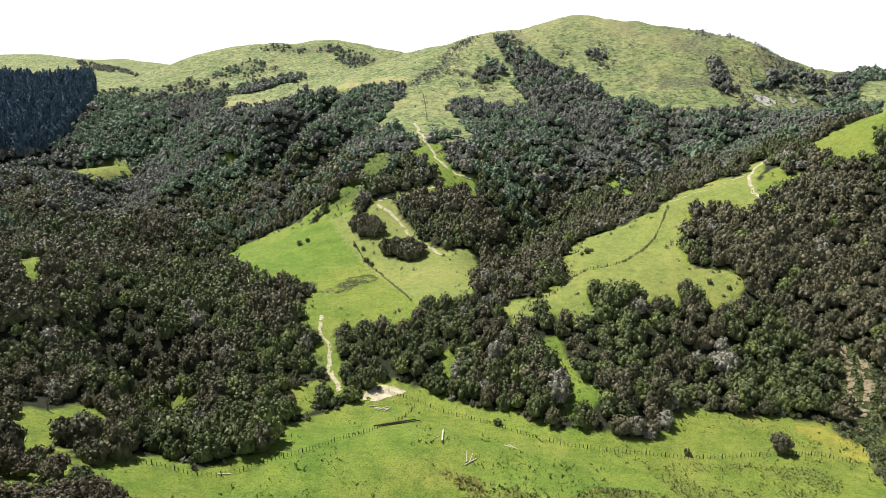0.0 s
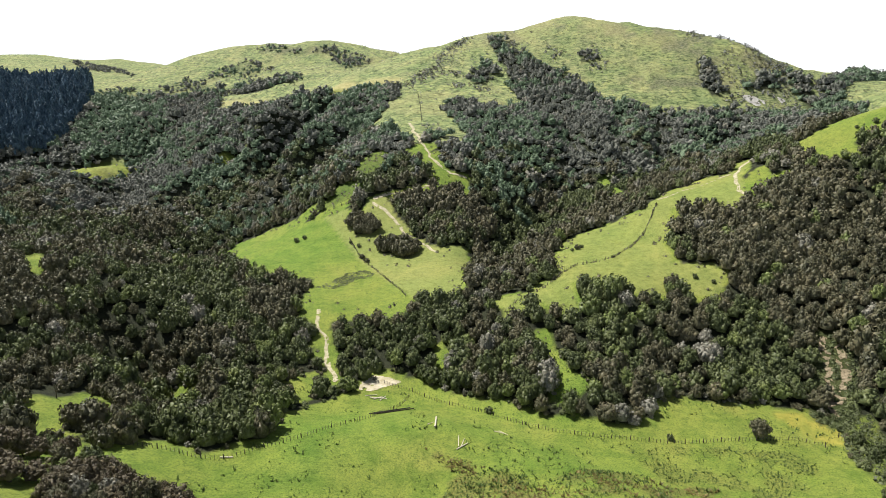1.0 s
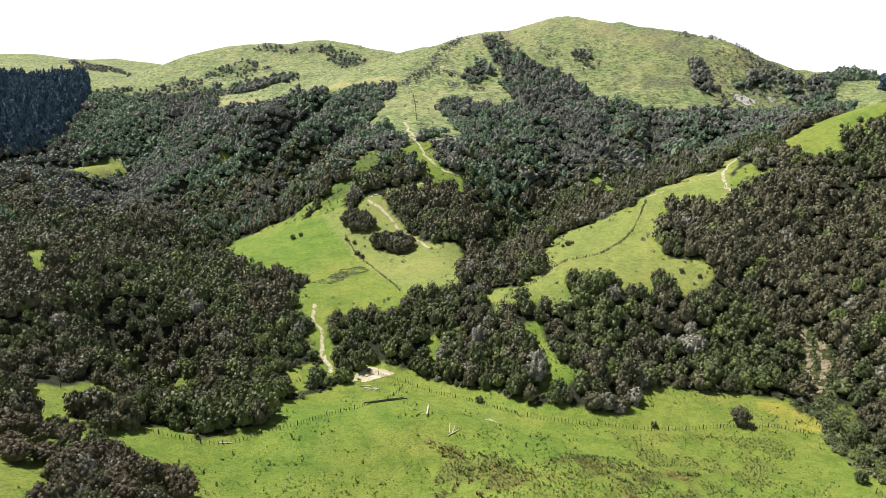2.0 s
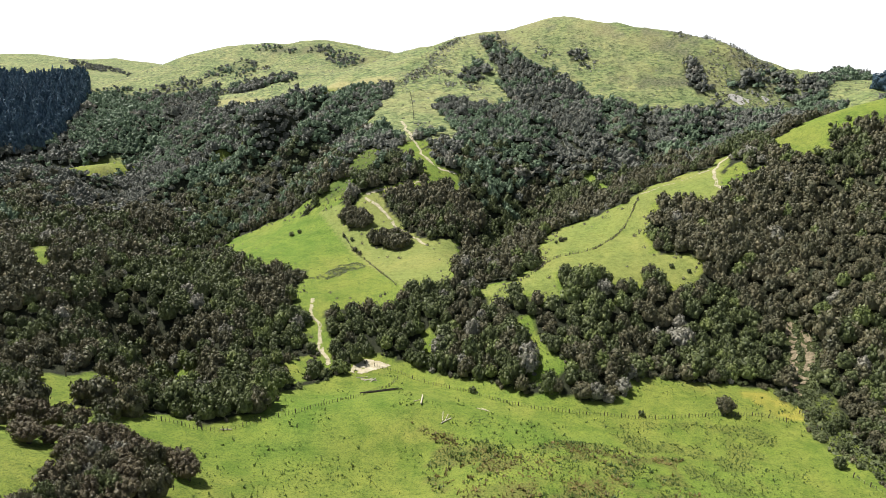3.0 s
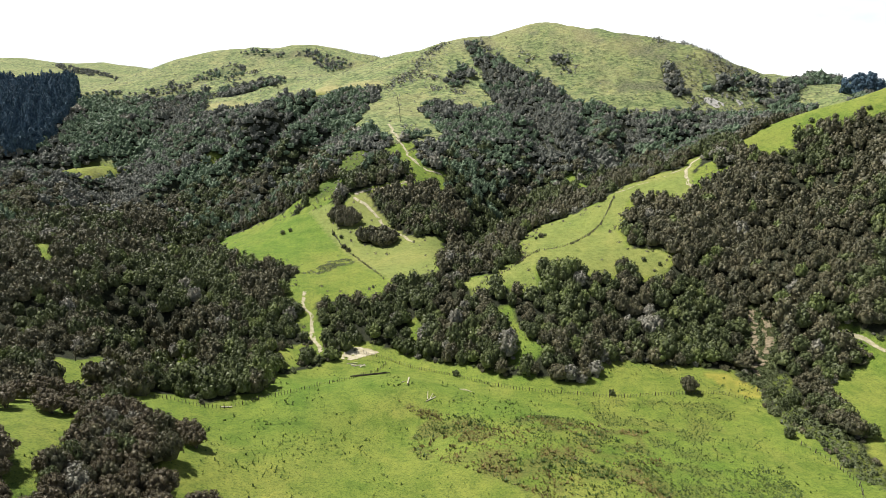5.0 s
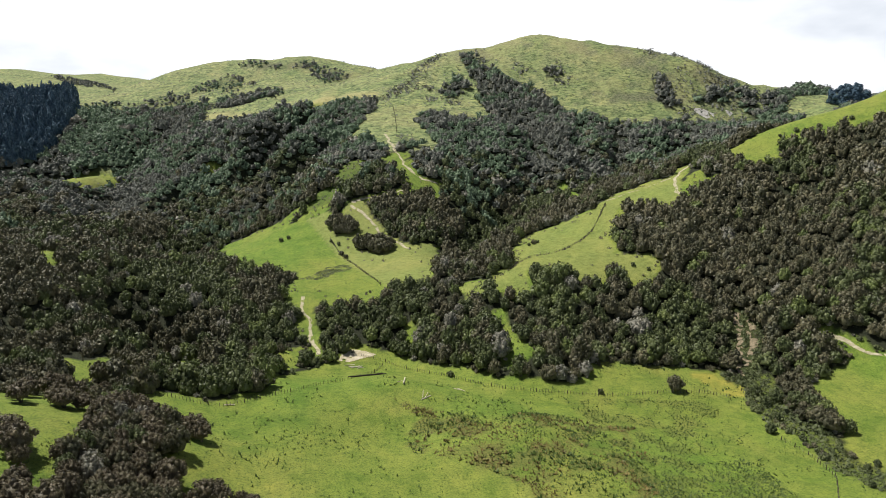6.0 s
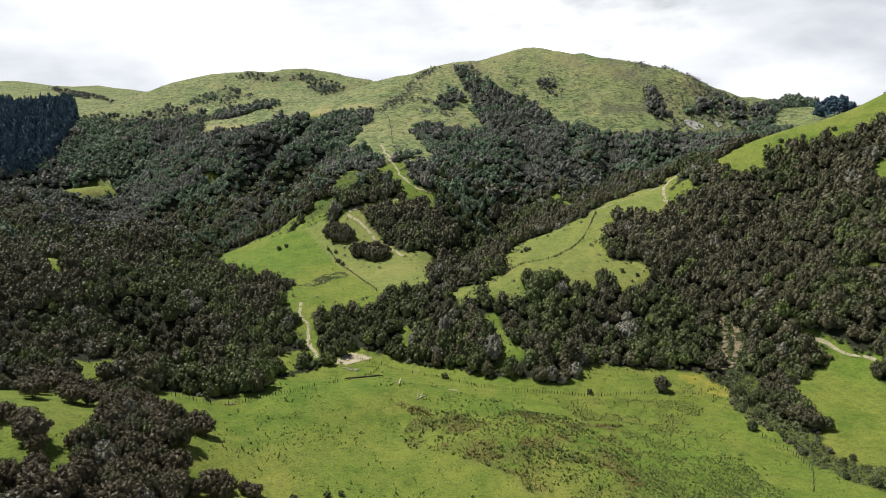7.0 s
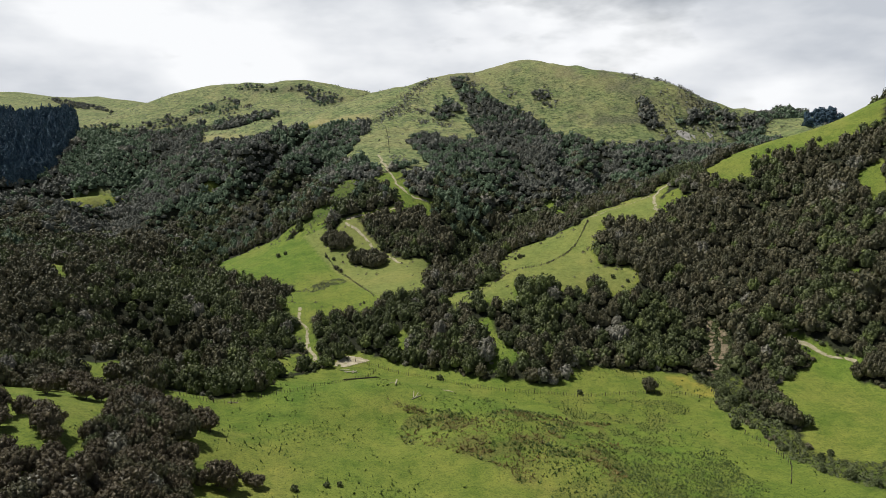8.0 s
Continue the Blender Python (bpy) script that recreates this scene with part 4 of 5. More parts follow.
def grow_creek_scrub():
    """Low growth along the creek and along the edges of the clearings."""
    x, y = scatter(90, 180, 20, 205, 1.6, RNG)
    slip = np.minimum(line_distance(x, y, SLIP_STREAK_A), line_distance(x, y, SLIP_STREAK_B))
    ok = (inside(x, y, SCRUB_CREEK) | ((slip < 6) & (slip > 1.3))) & (RNG.uniform(0, 1, len(x)) < 0.92)
    x, y = x[ok], y[ok]
    r = RNG.uniform(0.4, 1.1, len(x)) * np.where(RNG.uniform(0, 1, len(x)) > 0.9, 1.8, 1.0) * np.where(y > 125, 1.3, 1.0)
    plant("creek_scrub", np.c_[x, y, r, r * RNG.uniform(0.7, 1.1, len(x)), np.zeros(len(x))], LOW, BROADLEAF,
          "low green scrub and fern along the creek", "scrub", RNG)
    x, y = scatter(-130, 180, 190, 430, 2.6, RNG)
    g = is_grass(x, y)
    edge = np.zeros(len(x), bool)
    for dx, dy in ((6, 0), (-6, 0), (0, 7), (0, -7)):
        edge |= ~is_grass(x + dx, y + dy)
    ok = g & (RNG.uniform(0, 1, len(x)) < np.where(inside(x, y, GRASS_SPUR_STRIP) | inside(x, y, GRASS_SPUR_UPPER), 0.5, np.where(edge, 0.2, 0.012))) & off_tracks(x, y, 2.5)
    x, y = x[ok], y[ok]
    r = RNG.uniform(0.4, 1.2, len(x))
    plant("edge_scrub", np.c_[x, y, r, r * RNG.uniform(0.7, 1.1, len(x)), np.zeros(len(x))], LOW, KANUKA,
          "small dark shrubs along the edges of the clearings", "scrub", RNG)


grow_creek_scrub()


def grow_margins():
    """Low bushes that grade the bush down to the paddocks, and a far bush strip on the skyline hill."""
    x, y = scatter(-90, 200, 110, 200, 1.9, RNG)
    ok = ~is_grass(x, y) & (is_grass(x, y - 4.5) | is_grass(x - 3, y - 2) | is_grass(x + 3, y - 2)) & (RNG.uniform(0, 1, len(x)) < 0.5) & ~inside(x, y, NEAR_STAND)
    x, y = x[ok], y[ok]
    r = RNG.uniform(0.6, 1.5, len(x))
    pick = RNG.uniform(0, 1, len(x))
    for some, mat, label in ((pick < 0.5, KANUKA, "low dark bushes along the foot of the bush"), ((pick >= 0.5) & (pick < 0.88), BROADLEAF, "low green bushes along the foot of the bush"),
                             (pick >= 0.88, SILVER, "low pale bushes along the foot of the bush")):
        plant("edge_scrub", np.c_[x, y, r, r * RNG.uniform(0.9, 1.3, len(x)), 0 * r][some], MIDDLE, mat, label, "scrub", RNG)
    x, y = scatter(-800, -360, 880, 1400, 8.0, RNG)
    ok = inside(*wobble(x, y), BUSH_FAR_LEFT) & (RNG.uniform(0, 1, len(x)) < 0.8)
    x, y = x[ok], y[ok]
    r = RNG.uniform(2.0, 5.0, len(x))
    plant("bush", np.c_[x, y, r, r, 0 * r], FAR, HAZY_UPLAND, "strip of dark bush on the distant hill", "bush", RNG)


grow_margins()


# ---- tracks, bare ground and slips, laid on the land ----
def lay(name, keep, points, margin, step, mat, label, category, lift=0.14):
    """A thin sheet of bare ground draped over the land wherever keep(x, y) holds."""
    pts = np.array(points, float)
    xs = np.arange(pts[:, 0].min() - margin, pts[:, 0].max() + margin, step)
    ys = np.arange(pts[:, 1].min() - margin, pts[:, 1].max() + margin, step)
    gx, gy = np.meshgrid(xs, ys)
    x, y = gx.ravel() + (rough_noise(gx.ravel(), gy.ravel(), 1.1, 61) - 0.5) * step, gy.ravel() + (rough_noise(gx.ravel(), gy.ravel(), 1.1, 62) - 0.5) * step
    nx, ny = len(xs), len(ys)
    i = (np.arange(ny - 1)[:, None] * nx + np.arange(nx - 1)[None, :]).ravel()
    mx = (x[i] + x[i + nx + 1]) / 2
    my = (y[i] + y[i + nx + 1]) / 2
    i = i[keep(mx, my)]
    quads = np.c_[i, i + 1, i + nx + 1, i + nx]
    used, back = np.unique(quads, return_inverse=True)
    z = land(x[used], y[used]) + lift
    ob = mesh_object(name, np.c_[x[used], y[used], z], back.reshape(-1, 4), mat, smooth=True)
    return tagged(ob, label, category, kind="structure")


def lay_track(line, width, label, ruts=True, step=0.32, worn=0.25):
    def keep(x, y):
        d = line_distance(x + (rough_noise(x, y, 7, 63) - 0.5) * 2.5, y + (rough_noise(x, y, 7, 64) - 0.5) * 2.5, line)
        w = width * (0.6 + 0.8 * rough_noise(x, y, 5, 65))
        inner = (d > 0.3) | (rough_noise(x, y, 11, 66) > 0.5) if ruts else True
        return (d < w / 2) & inner & (rough_noise(x, y, 1.3, 67) * 0.6 + rough_noise(x, y, 4, 72) * 0.4 > worn)
    return lay("track", keep, line, width + 3, step, CLAY, label, "track")


lay_track(TRACK_LOWER, 1.35, "pale clay farm track climbing through the bush", ruts=False, worn=0.3)
lay_track(TRACK_MIDDLE, 1.5, "pale worn farm track across the clearing", ruts=False, worn=0.38)
lay_track(TRACK_UPPER, 2.0, "pale eroded farm track under the spur", ruts=False, worn=0.3, step=0.6)
lay_track(TRACK_BENDS, 1.7, "pale farm track winding up the spur", ruts=False, worn=0.24, step=0.6)
lay_track(TRACK_RIDGE, 1.5, "pale wheel ruts on the ridge pasture", step=0.3, worn=0.2)
lay_track(TRACK_SPUR, 1.2, "faint stock track along the spur crest", ruts=False, worn=0.4)
lay_track(TRACK_RIGHT, 1.5, "pale farm track at the edge of the paddock", ruts=False, worn=0.3)
lay_track(TRACK_HIGH, 1.8, "pale farm track cut through the bush")
lay("bare_patch", lambda x, y: inside(*wobble(x, y), SAND) & (rough_noise(x, y, 2.2, 68) > 0.12), SAND, 4, 0.5, SANDY,
    "bare pale sandy ground by the fence corner", "bare ground")
for streak in (SLIP_STREAK_A, SLIP_STREAK_B):
    lay("bank_slip", lambda x, y: (line_distance(x + (rough_noise(x, y, 3, 69) - 0.5) * 2, y, streak) < 1.35) & (rough_noise(x, y, 0.8, 70) * 0.55 + rough_noise(x, y * 0.4, 1.8, 73) * 0.45 > 0.49), streak, 5, 0.3, BANK_CLAY,
        "pale crumbling clay slip on the creek bank", "slip", 0.25)
for outline in (ROCK_SLIP, ROCK_SLIP_SIDE):
    lay("rock_slip", lambda x, y: inside(*wobble(x, y), outline) & (rough_noise(x * 1.6, y * 0.6, 4, 71) * 0.6 + rough_noise(x, y, 9, 74) * 0.4 > 0.3), outline, 6, 0.7, ROCK,
        "grey rock face bared by a slip on the hill", "slip", 0.5)


# ---- rushes and tufts in the paddock ----
def tuft_shape(rng, blades, tall):
    verts = []
    for _ in range(blades):
        a, lean = rng.uniform(0, 2 * math.pi), rng.uniform(0.2, 1.0)
        d = np.array([math.cos(a), math.sin(a), 0])
        s = np.array([-d[1], d[0], 0]) * 0.28
        base = d * rng.uniform(0, 0.5)
        verts += [base - s, base + s, base + d * lean + (0, 0, tall * rng.uniform(0.6, 1.2))]
    v = np.array(verts)
    return v, np.arange(len(v)).reshape(-1, 3)


def grow_tufts():
    rushes = [tuft_shape(RNG, 9, 1.2) for _ in range(6)]
    tufts = [tuft_shape(RNG, 5, 0.8) for _ in range(6)]
    x, y = scatter(-15, 90, 78, 150, 0.75, RNG)
    want = rough_noise(x, y, 6, 21) * 0.6 + rough_noise(x, y, 2.5, 23) * 0.4
    ok = inside(*wobble(x, y), RUSHES) & (want + RNG.uniform(-0.24, 0.24, len(x)) > 0.47)
    x, y = x[ok], y[ok]
    r = RNG.uniform(0.14, 0.34, len(x)) * np.where(RNG.uniform(0, 1, len(x)) > 0.8, 2.0, 1.0)
    brown = rough_noise(x, y, 8, 24) + RNG.uniform(-0.2, 0.2, len(x)) > 0.52
    for some, mat, label in ((brown, RUSH, "brown rush clumps in the wet part of the paddock"), (~brown, TUFT, "dark green rush clumps in the wet part of the paddock")):
        plant("rushes", np.c_[x, y, r * 1.4, r * 1.0, 0 * r][some], rushes, mat, label, "rushes", RNG)
    x, y = scatter(30, 110, 70, 156, 0.9, RNG)
    ok = inside(*wobble(x, y), ROUGH_GRASS) & (rough_noise(x, y, 7, 19) * 0.5 + rough_noise(x, y, 3, 20) * 0.5 + RNG.uniform(-0.22, 0.22, len(x)) > 0.5)
    r = RNG.uniform(0.14, 0.4, ok.sum())
    plant("rushes", np.c_[x[ok], y[ok], r * 1.4, r * 0.9, 0 * r], rushes, TUFT, "dark green rush clumps scattered over the rough paddock", "rushes", RNG)
    x, y = scatter(48, 108, 60, 116, 0.85, RNG)
    ok = inside(*wobble(x, y), TUSSOCKS) & (rough_noise(x, y, 9, 75) * 0.6 + rough_noise(x, y, 3, 76) * 0.4 + RNG.uniform(-0.25, 0.25, len(x)) > 0.42)
    r = RNG.uniform(0.16, 0.38, ok.sum())
    plant("rushes", np.c_[x[ok], y[ok], r * 1.5, r * 0.8, 0 * r], rushes, TUFT, "low green tussocks thick on the lower paddock", "rushes", RNG)
    x, y = scatter(-70, 130, 20, 196, 1.0, RNG)
    want = rough_noise(x, y, 16, 25) * 0.5 + rough_noise(x, y, 4, 26) * 0.5
    ok = is_grass(x, y) & (RNG.uniform(0, 1, len(x)) < np.clip((want - 0.45) * 1.7, 0.02, 0.6))
    x, y = x[ok], y[ok]
    r = RNG.uniform(0.2, 0.5, len(x)) * np.where(RNG.uniform(0, 1, len(x)) > 0.85, 1.8, 1.0)
    plant("grass_tufts", np.c_[x, y, r, r * 1.1, 0 * r], tufts, TUFT, "dark green grass tufts dotted over the paddock", "grass tufts", RNG)
    x, y = scatter(-130, 260, 130, 400, 2.0, RNG)
    want = rough_noise(x, y, 22, 27) * 0.5 + rough_noise(x, y, 6, 28) * 0.5
    ok = is_grass(x, y) & (y > 196 - 0.2 * x) & seen_wedge(x, y, 0) & (RNG.uniform(0, 1, len(x)) < np.clip((want - 0.45) * 1.3, 0.02, 0.4)) & off_tracks(x, y, 2)
    x, y = x[ok], y[ok]
    r = RNG.uniform(0.2, 0.45, len(x))
    plant("grass_tufts", np.c_[x, y, r, r, 0 * r], tufts, TUFT, "grass tufts dotted over the clearings", "grass tufts", RNG)


grow_tufts()


# ---- single trees ----
def tapered(bm, a, b, ra, rb, sides=6):
    a, b = Vector(a), Vector(b)
    q = (b - a).to_track_quat("Z", "Y")
    low = [bm.verts.new(a + q @ Vector((ra * math.cos(t), ra * math.sin(t), 0))) for t in (2 * math.pi * k / sides for k in range(sides))]
    high = [bm.verts.new(b + q @ Vector((rb * math.cos(t), rb * math.sin(t), 0))) for t in (2 * math.pi * k / sides for k in range(sides))]
    for k in range(sides):
        bm.faces.new((low[k], low[(k + 1) % sides], high[(k + 1) % sides], high[k]))
    bm.faces.new(low[::-1])
    bm.faces.new(high)


def trunk_mesh(rng, tall, reach, stems):
    bm = bmesh.new()
    for k in range(stems):
        a = 2 * math.pi * k / stems + rng.uniform(0, 0.8)
        lean = rng.uniform(0.15, 0.4) * reach
        foot = (0.12 * math.cos(a), 0.12 * math.sin(a), -0.4)
        fork = (lean * math.cos(a), lean * math.sin(a), tall * rng.uniform(0.4, 0.5))
        tapered(bm, foot, fork, 0.16, 0.1)
        for _ in range(3):
            b = a + rng.uniform(-0.9, 0.9)
            tip = (fork[0] + 0.45 * reach * math.cos(b), fork[1] + 0.45 * reach * math.sin(b), tall * rng.uniform(0.7, 0.92))
            tapered(bm, fork, tip, 0.09, 0.03, 5)
    return bm


def tree_kind(rng, tall, reach, mat, stems, lobes, leaves, leaf, bole):
    """One tree: an Empty at its foot, a forked trunk and a crown of leaf sprays."""
    root = new("tree")
    part("trunk", trunk_mesh(rng, tall, reach, stems), BARK, root)
    v, f = crown_shape(rng, lobes, leaves, leaf, 0.76, core=0.85)
    v = v * (reach, reach, tall - bole) + (0, 0, bole)
    mesh_object("crown", v, f, mat, root, smooth=True)
    return root


TREE_RNG = np.random.default_rng(21)
TREE_KINDS = {
    "kanuka": [tree_kind(TREE_RNG, t, r, RED_KANUKA, n, 26, 32, 0.066, b) for t, r, n, b in ((5.4, 3.0, 3, 1.6), (4.8, 2.6, 2, 1.2), (6.0, 3.3, 4, 2.0), (4.2, 2.3, 2, 0.8), (5.2, 3.4, 3, 1.8))],
    "olive": [tree_kind(TREE_RNG, t, r, KANUKA, n, 26, 30, 0.068, b) for t, r, n, b in ((5.2, 3.0, 3, 1.0), (4.6, 2.7, 2, 0.6), (5.8, 3.2, 3, 1.2))],
    "broadleaf": [tree_kind(TREE_RNG, t, r, BROADLEAF, 2, 20, 22, 0.085, b) for t, r, b in ((4.6, 2.6, 0.5), (3.6, 2.1, 0.3))],
    "bright": [tree_kind(TREE_RNG, 5.0, 3.0, BRIGHT, 2, 20, 22, 0.085, 0.6)],
    "silver": [tree_kind(TREE_RNG, 4.6, 2.7, SILVER, 2, 20, 22, 0.085, 0.6)],
    "shrub": [tree_kind(TREE_RNG, 2.2, 1.5, KANUKA, 3, 9, 22, 0.11, 0.1), tree_kind(TREE_RNG, 1.9, 1.3, BROADLEAF, 3, 9, 22, 0.11, 0.1)],
}
LABELS = {
    "olive": "dark olive kanuka tree with a dense domed crown",
    "kanuka": "dark olive kanuka tree with forked grey trunk",
    "broadleaf": "green broadleaf tree with a dense low crown",
    "bright": "bright green young tree with a full crown",
    "silver": "pale grey-green tree covered in small flowers",
    "shrub": "small dark shrub standing in the pasture",
}
FREE = {key: list(kinds) for key, kinds in TREE_KINDS.items()}


def put_tree(key, x, y, size, group, label=""):
    """Stands one tree of a kind on the land; the first of each kind is the model itself."""
    kinds = TREE_KINDS[key]
    model = kinds[int(TREE_RNG.integers(0, len(kinds)))]
    m = pose(x, y, ground_at(x, y) - 0.05, 0, 0, TREE_RNG.uniform(0, 360))
    if model in FREE[key]:
        FREE[key].remove(model)
        tree = model
        tree.matrix_basis = m
    else:
        tree = copy_thing(model, m)
    tree.scale = (size, size, size * TREE_RNG.uniform(0.9, 1.1))
    return tagged(tree, label or LABELS[key], "shrub" if key == "shrub" else "tree", group)


def plant_near_stand():
    x, y = scatter(-125, -15, 22, 122, 3.2, TREE_RNG)
    ok = inside(x, y, NEAR_STAND) & ~is_grass(x, y) & seen_wedge(x, y, 6)
    for px, py in list(zip(x[ok], y[ok]))[:280]:
        u = TREE_RNG.uniform(0, 1)
        key = "kanuka" if u < 0.6 else "olive" if u < 0.82 else "broadleaf" if u < 0.93 else "silver"
        put_tree(key, px, py, TREE_RNG.uniform(0.7, 1.1), "trees of the near stand")


plant_near_stand()


def plant_clumps():
    """The clumps that stand in the middle clearing."""
    for outline, group in ((BUSH_MIDDLE_CLUMP, "trees of the middle clump"), (BUSH_MIDDLE_UPPER, "trees of the upper clump")):
        x, y = scatter(-60, 0, 295, 355, 3.4, TREE_RNG)
        for px, py in zip(x, y):
            if inside(np.array([px]), np.array([py]), outline)[0]:
                put_tree("olive", px, py, TREE_RNG.uniform(0.85, 1.15), group, "dark kanuka tree in a clump in the clearing")


plant_clumps()
for x, y, size in ((-86, 112, 1.0), (-83, 112, 0.8), (-80, 115, 0.9), (-79, 116, 0.75), (-89, 111, 1.0), (-91, 104, 0.9), (-86, 94, 0.85), (-88.5, 97, 0.7), (-79.5, 97, 0.85), (-77, 95, 0.9), (-74.5, 98, 0.8), (-70, 67, 1.15), (-73, 69.5, 1.0), (-68, 64, 0.8), (-80, 75, 1.0), (-84, 72, 1.1), (-80, 66, 0.9), (-63.5, 69, 0.75), (-66, 52, 1.1), (-68, 50, 1.0), (-72, 54, 1.1), (-64, 56, 0.9), (-62, 52, 1.0), (-76, 51, 1.0), (-57, 110, 0.75), (-51, 102.5, 1.05), (-48.5, 100.5, 0.85), (-42, 72, 0.8), (-39, 74, 1.0), (-36, 73, 0.9), (-38.5, 77, 0.8), (-33, 78, 0.7), (-30.5, 76.5, 0.6)):
    put_tree("kanuka", x, y, size, "trees at the paddock edge", "dark kanuka tree standing at the paddock edge")
put_tree("olive", 93.8, 159.2, 1.05, "trees in the paddock", "lone dark kanuka tree on the paddock fence line")
put_tree("bright", -109, 131, 1.0, "", "bright green tree standing out from the dark bush")
put_tree("bright", -57, 143, 0.75, "", "bright green bushy tree at the paddock edge")
for x, y, size in ((112.6, 131.2, 0.9), (126, 107, 0.5), (131, 110, 0.55), (120, 97, 0.5), (125, 92.5, 0.6), (129.5, 88.5, 0.6), (132, 129, 0.95), (134.5, 127.5, 0.85), (122, 158, 1.0), (121, 150, 0.9), (126, 152, 1.1), (119, 139, 0.7), (128, 145, 1.2), (131, 141, 1.3), (134, 147, 1.2), (129, 137, 1.0)):
    put_tree("broadleaf", x, y, size, "trees by the creek", "rounded green tree growing by the creek")
for x, y, size in ((172, 157, 1.1), (175, 155, 1.2), (178, 158, 1.1), (182, 157, 1.2), (177, 153, 1.0), (183, 152, 1.0)):
    put_tree("olive", x, y, size, "trees in the right paddock", "dark kanuka tree in the clump on the slope paddock")
for x, y, size in ((16, 173, 1.1), (67, 157, 0.9), (64.6, 279.5, 1.0), (67, 281, 0.8), (62, 278, 0.7), (133, 297, 1.2), (127, 301, 1.1), (130, 299, 0.9), (-77, 333, 1.2), (-73, 335, 1.0),
                   (-22, 76, 0.8), (-12, 80, 0.6), (-15, 79, 0.7), (222, 322, 1.3), (232, 317, 1.0), (214, 324, 0.9), (246, 311, 1.2), (209, 311, 1.0), (94, 236, 1.6), (97, 232, 1.4), (91, 233, 1.5), (104, 240, 0.9), (110, 236, 0.8), (-41, 318, 1.0), (-38, 305, 1.1), (-35, 300, 0.9), (-46, 322, 0.8)):
    put_tree("shrub", x, y, size, "shrubs in the pastures")


def dead_tree(x, y):
    root = new("dead_tree")
    bm = bmesh.new()
    tapered(bm, (0, 0, -0.3), (0.3, 0, 2.6), 0.16, 0.11)
    for a, b in (((0.3, 0, 2.6), (1.9, 0.4, 4.6)), ((0.3, 0, 2.6), (-0.9, 0.3, 4.8)), ((0.2, 0, 2.0), (-1.6, -0.5, 3.6)), ((1.2, 0.2, 3.7), (2.8, -0.3, 4.4)), ((-0.4, 0.2, 3.8), (-0.2, 0.8, 5.4))):
        tapered(bm, a, b, 0.09, 0.025, 5)
    part("trunk", bm, BARK, root)
    root.matrix_basis = pose(x, y, ground_at(x, y))
    tagged(root, "bare grey dead tree with spread limbs", "dead tree")


dead_tree(-99.5, 146)


def ridge_conifer(x, y, reach, tall):
    root = new("conifer")
    bm = bmesh.new()
    tapered(bm, (0, 0, -1), (0, 0, tall * 0.7), 0.9, 0.3, 8)
    part("trunk", bm, BARK, root)
    v, f = crown_shape(TREE_RNG, 60, 44, 0.06, 0.82, deep=-0.25)
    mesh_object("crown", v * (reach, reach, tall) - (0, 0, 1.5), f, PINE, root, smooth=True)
    root.matrix_basis = pose(x, y, ground_at(x, y))
    return tagged(root, "broad dark conifer standing on the skyline ridge", "conifer")


ridge_conifer(396, 540, 18, 19)


# ---- fences: thicker posts with battens between them, and wires ----
def post_mesh(name, width, tall):
    bm = bmesh.new()
    bmesh.ops.create_cone(bm, segments=6, radius1=width / 2, radius2=width * 0.44, depth=tall + 0.4, cap_ends=True, matrix=Matrix.Translation((0, 0, tall / 2 - 0.2)))
    me = bpy.data.meshes.new(name)
    bm.to_mesh(me)
    bm.free()
    me.materials.append(POST)
    return me


POST_MESH, BATTEN_MESH = post_mesh("post", 0.28, 1.4), post_mesh("batten", 0.13, 1.2)


def along(line, gap):
    out, left = [], 0.0
    for (ax, ay), (bx, by) in zip(line, line[1:]):
        length = math.hypot(bx - ax, by - ay)
        d = left
        while d < length:
            out.append((ax + (bx - ax) * d / length, ay + (by - ay) * d / length))
            d += gap
        left = d - length
    return out


def fence(line, gap, every, label, size=1.0):
    root = new("fence")
    x0, y0 = line[0]
    root.location = (x0, y0, ground_at(x0, y0))
    places = along(line, gap)
    zs = land([p[0] for p in places], [p[1] for p in places])
    wire = bmesh.new()
    last = None
    for k, ((x, y), z) in enumerate(zip(places, zs)):
        big = k % every == 0
        ob = new("post" if big else "batten", POST_MESH if big else BATTEN_MESH)
        ob.parent = root
        dx, dy, dz = x - x0 + TREE_RNG.uniform(-0.06, 0.06), y - y0 + TREE_RNG.uniform(-0.06, 0.06), z - root.location.z
        s = size * TREE_RNG.uniform(0.9, 1.08)
        ob.matrix_basis = pose(dx, dy, dz, TREE_RNG.uniform(-5, 5), TREE_RNG.uniform(-5, 5), TREE_RNG.uniform(0, 90)) @ Matrix.Diagonal((s, s, s, 1))
        if last and k % 2 == 0:
            for h in (0.35, 0.7, 1.05):
                tapered(wire, (last[0], last[1], last[2] + h * size), (dx, dy, dz + h * size), 0.008, 0.008, 3)
        if k % 2 == 0:
            last = (dx, dy, dz)
    part("wire", wire, WIRE, root)
    return tagged(root, label, "fence")


fence(FENCE_LEFT, 1.05, 5, "weathered post and batten fence along the paddock")
fence(FENCE_RIGHT, 1.05, 5, "weathered post and batten fence above the creek")
fence(FENCE_RIGHT_LOW, 1.6, 3, "old leaning fence at the paddock corner")
fence(FENCE_LOW_RIGHT, 1.6, 3, "sparse wire fence beside the creek")
fence(FENCE_MIDDLE, 1.6, 3, "overgrown wire fence across the clearing")
fence(FENCE_SPUR, 1.6, 3, "overgrown wire fence along the spur pasture")
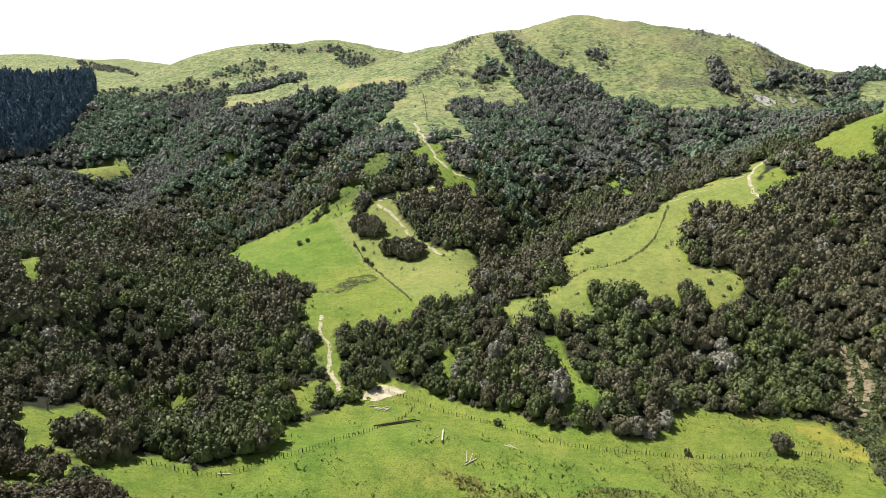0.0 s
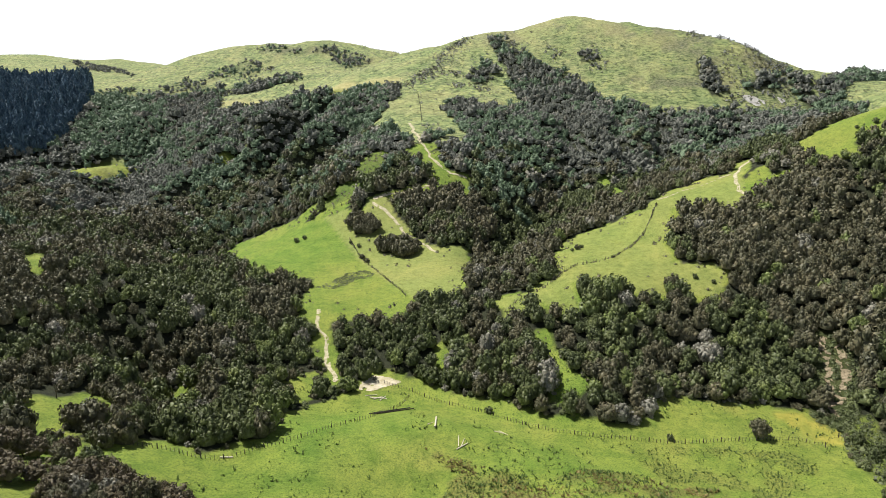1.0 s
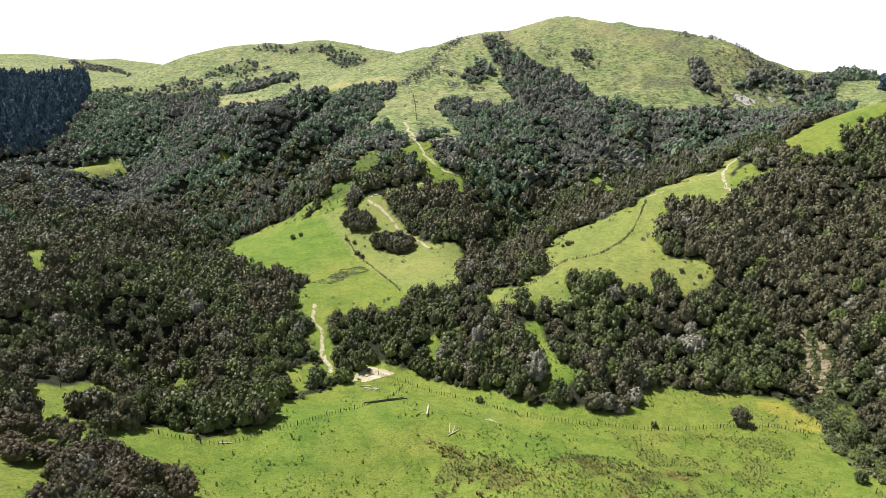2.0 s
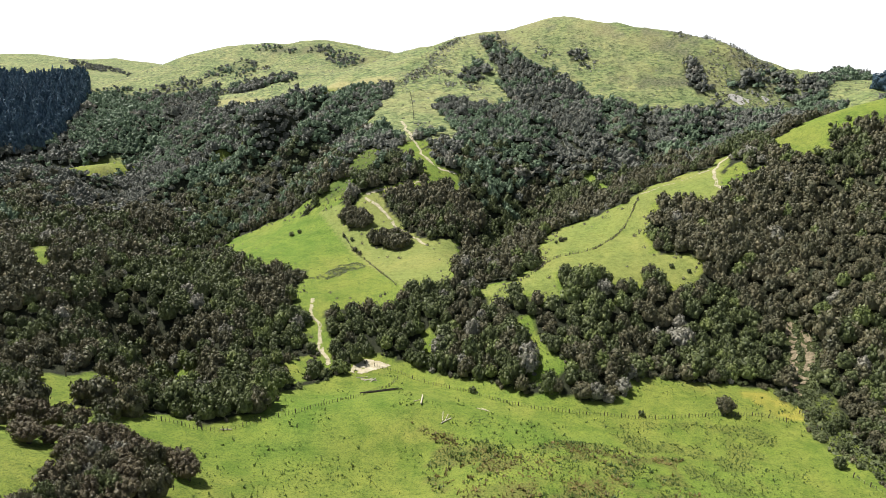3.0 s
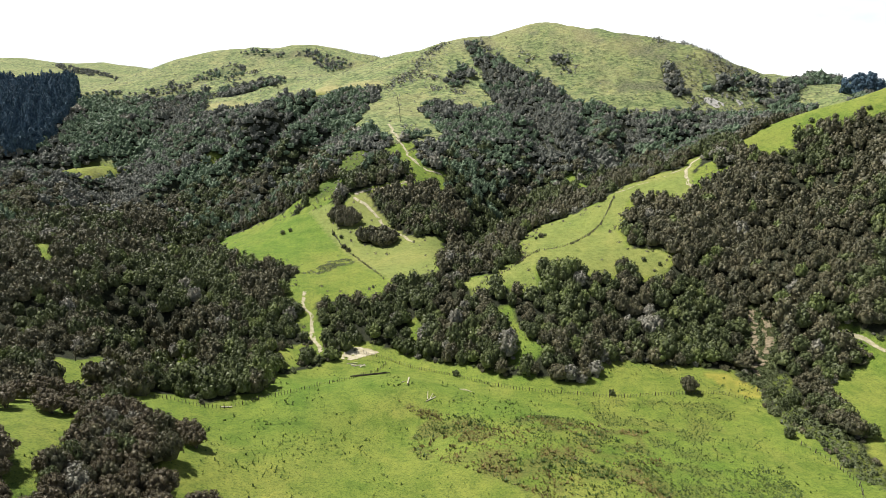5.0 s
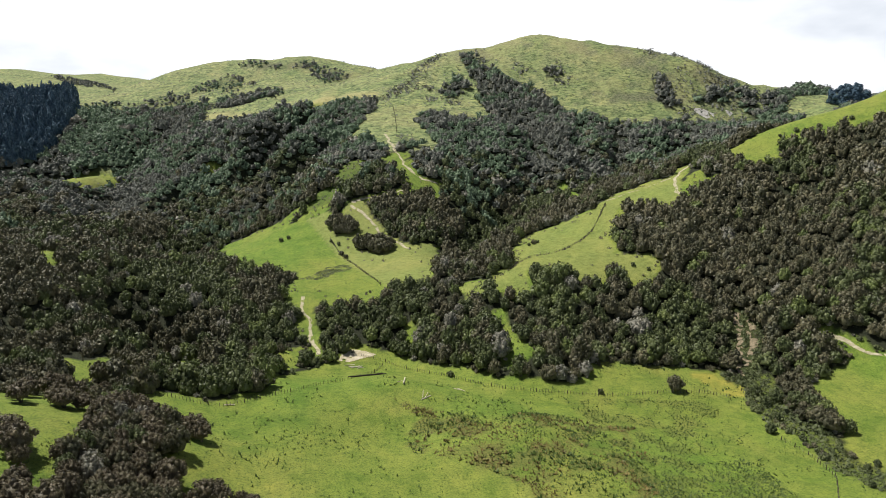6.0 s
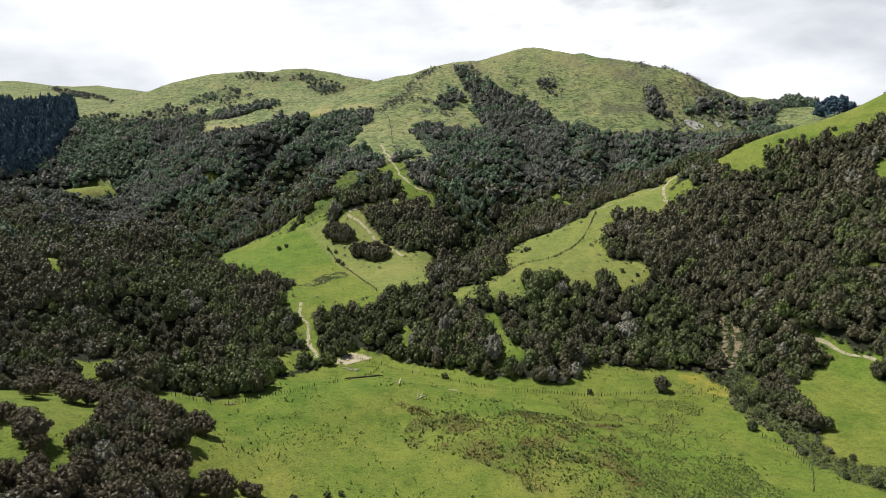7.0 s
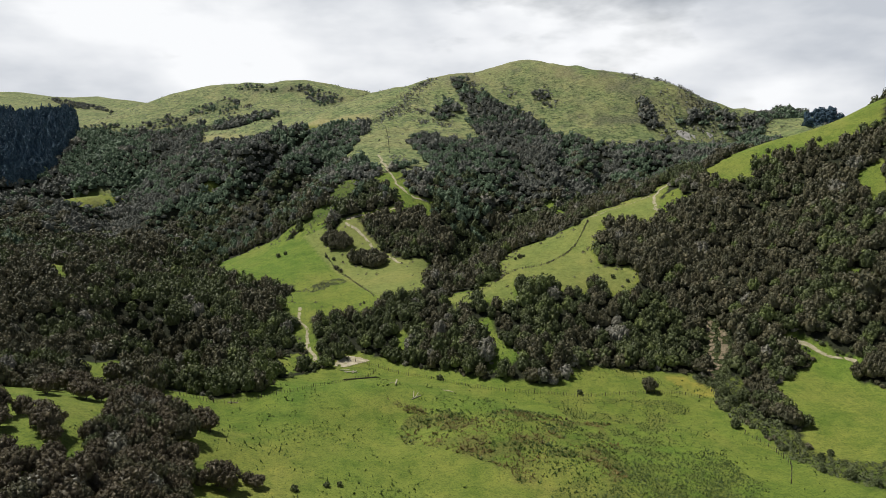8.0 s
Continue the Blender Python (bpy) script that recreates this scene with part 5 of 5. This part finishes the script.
fence(FENCE_RIDGE_LEFT, 4.0, 1, "wire fence climbing the hill pasture", 1.3)


def overgrow(line, gap, low, high, label):
    pts = np.array(along(line, gap))
    pts = pts + TREE_RNG.uniform(-0.5, 0.5, pts.shape)
    pts = pts[TREE_RNG.uniform(0, 1, len(pts)) < 0.75]
    r = TREE_RNG.uniform(low, high, len(pts))
    plant("fence_scrub", np.c_[pts, r, r * 1.3, 0 * r], LOW, KANUKA, label, "scrub", TREE_RNG)


overgrow(FENCE_SPUR, 1.3, 0.3, 0.8, "dark scrub growing along the spur fence")
overgrow(FENCE_MIDDLE, 1.6, 0.25, 0.6, "dark scrub growing along the clearing fence")


def grow_damp_band():
    x, y = scatter(-60, -25, 255, 292, 0.8, TREE_RNG)
    ok = inside(*wobble(x, y), [(-55, 264), (-47, 275), (-35, 289), (-29, 282), (-39, 267), (-47, 259)]) & (rough_noise(x, y, 4, 81) + TREE_RNG.uniform(-0.3, 0.3, len(x)) > 0.36)
    r = TREE_RNG.uniform(0.25, 0.75, ok.sum())
    plant("rushes", np.c_[x[ok], y[ok], r, r * 0.5, 0 * r], LOW, BROADLEAF, "dark green rushes in a damp band across the clearing", "rushes", TREE_RNG)


grow_damp_band()


# ---- timber left lying in the paddock ----
def log(name, a, b, thick, mat, label, group=""):
    """A tapering log that rests on the land between two plan places."""
    u = np.linspace(0, 1, 15)
    under = land(a[0] + u * (b[0] - a[0]), a[1] + u * (b[1] - a[1]))
    lift = float((under - (under[0] + u * (under[-1] - under[0]))).max()) + thick * 0.42
    bm = bmesh.new()
    tapered(bm, (0, 0, lift), (b[0] - a[0], b[1] - a[1], float(under[-1] - under[0]) + lift), thick / 2, thick * 0.42, 8)
    me = bpy.data.meshes.new(name)
    bm.to_mesh(me)
    bm.free()
    me.materials.append(mat)
    ob = new(name, me)
    ob.location = (a[0], a[1], float(under[0]))
    return tagged(ob, label, "log", group)


log("pole", (-20.2, 166.6), (-8.4, 174.6), 0.42, DARK_POLE, "long dark treated pole lying in the grass", "dark poles")
log("pole", (-18.6, 165.6), (-7.2, 173.4), 0.42, DARK_POLE, "long dark treated pole lying beside another", "dark poles")
log("log", (-0.4, 151.8), (-0.1, 161.5), 0.5, PALE_WOOD, "bleached straight log lying in the paddock")
log("branch", (-2.6, 154.0), (-0.9, 156.0), 0.2, PALE_WOOD, "short bleached branch beside the straight log")
log("log", (5.4, 143.6), (8.4, 146.8), 0.36, PALE_WOOD, "bleached forked log lying in the paddock", "forked timber")
log("branch", (5.9, 145.0), (6.1, 150.0), 0.22, PALE_WOOD, "bleached branch leaning off the forked log", "forked timber")
log("branch", (6.6, 145.2), (7.6, 149.0), 0.22, PALE_WOOD, "bleached branch leaning off the forked log", "forked timber")
log("branch", (16.6, 158.6), (19.8, 157.2), 0.22, PALE_WOOD, "thin bleached branch lying in the grass", "thin branches")
log("branch", (18.0, 159.4), (20.4, 156.4), 0.2, PALE_WOOD, "thin bleached branch lying across another", "thin branches")
for dx, dy, ex, ey in ((-23.6, 184.6, -19.8, 186.0), (-21.8, 183.4, -17.8, 184.4), (-20.8, 182.6, -18.0, 185.4), (-22.0, 184.0, -16.4, 184.0), (-18.6, 182.2, -17.0, 185.6)):
    log("plank", (dx, dy), (ex, ey), 0.34, PALE_WOOD, "bleached plank in the untidy timber heap", "timber heap")
log("log", (-52.4, 130.8), (-49.6, 131.6), 0.4, PALE_WOOD, "short bleached log lying under the fence")
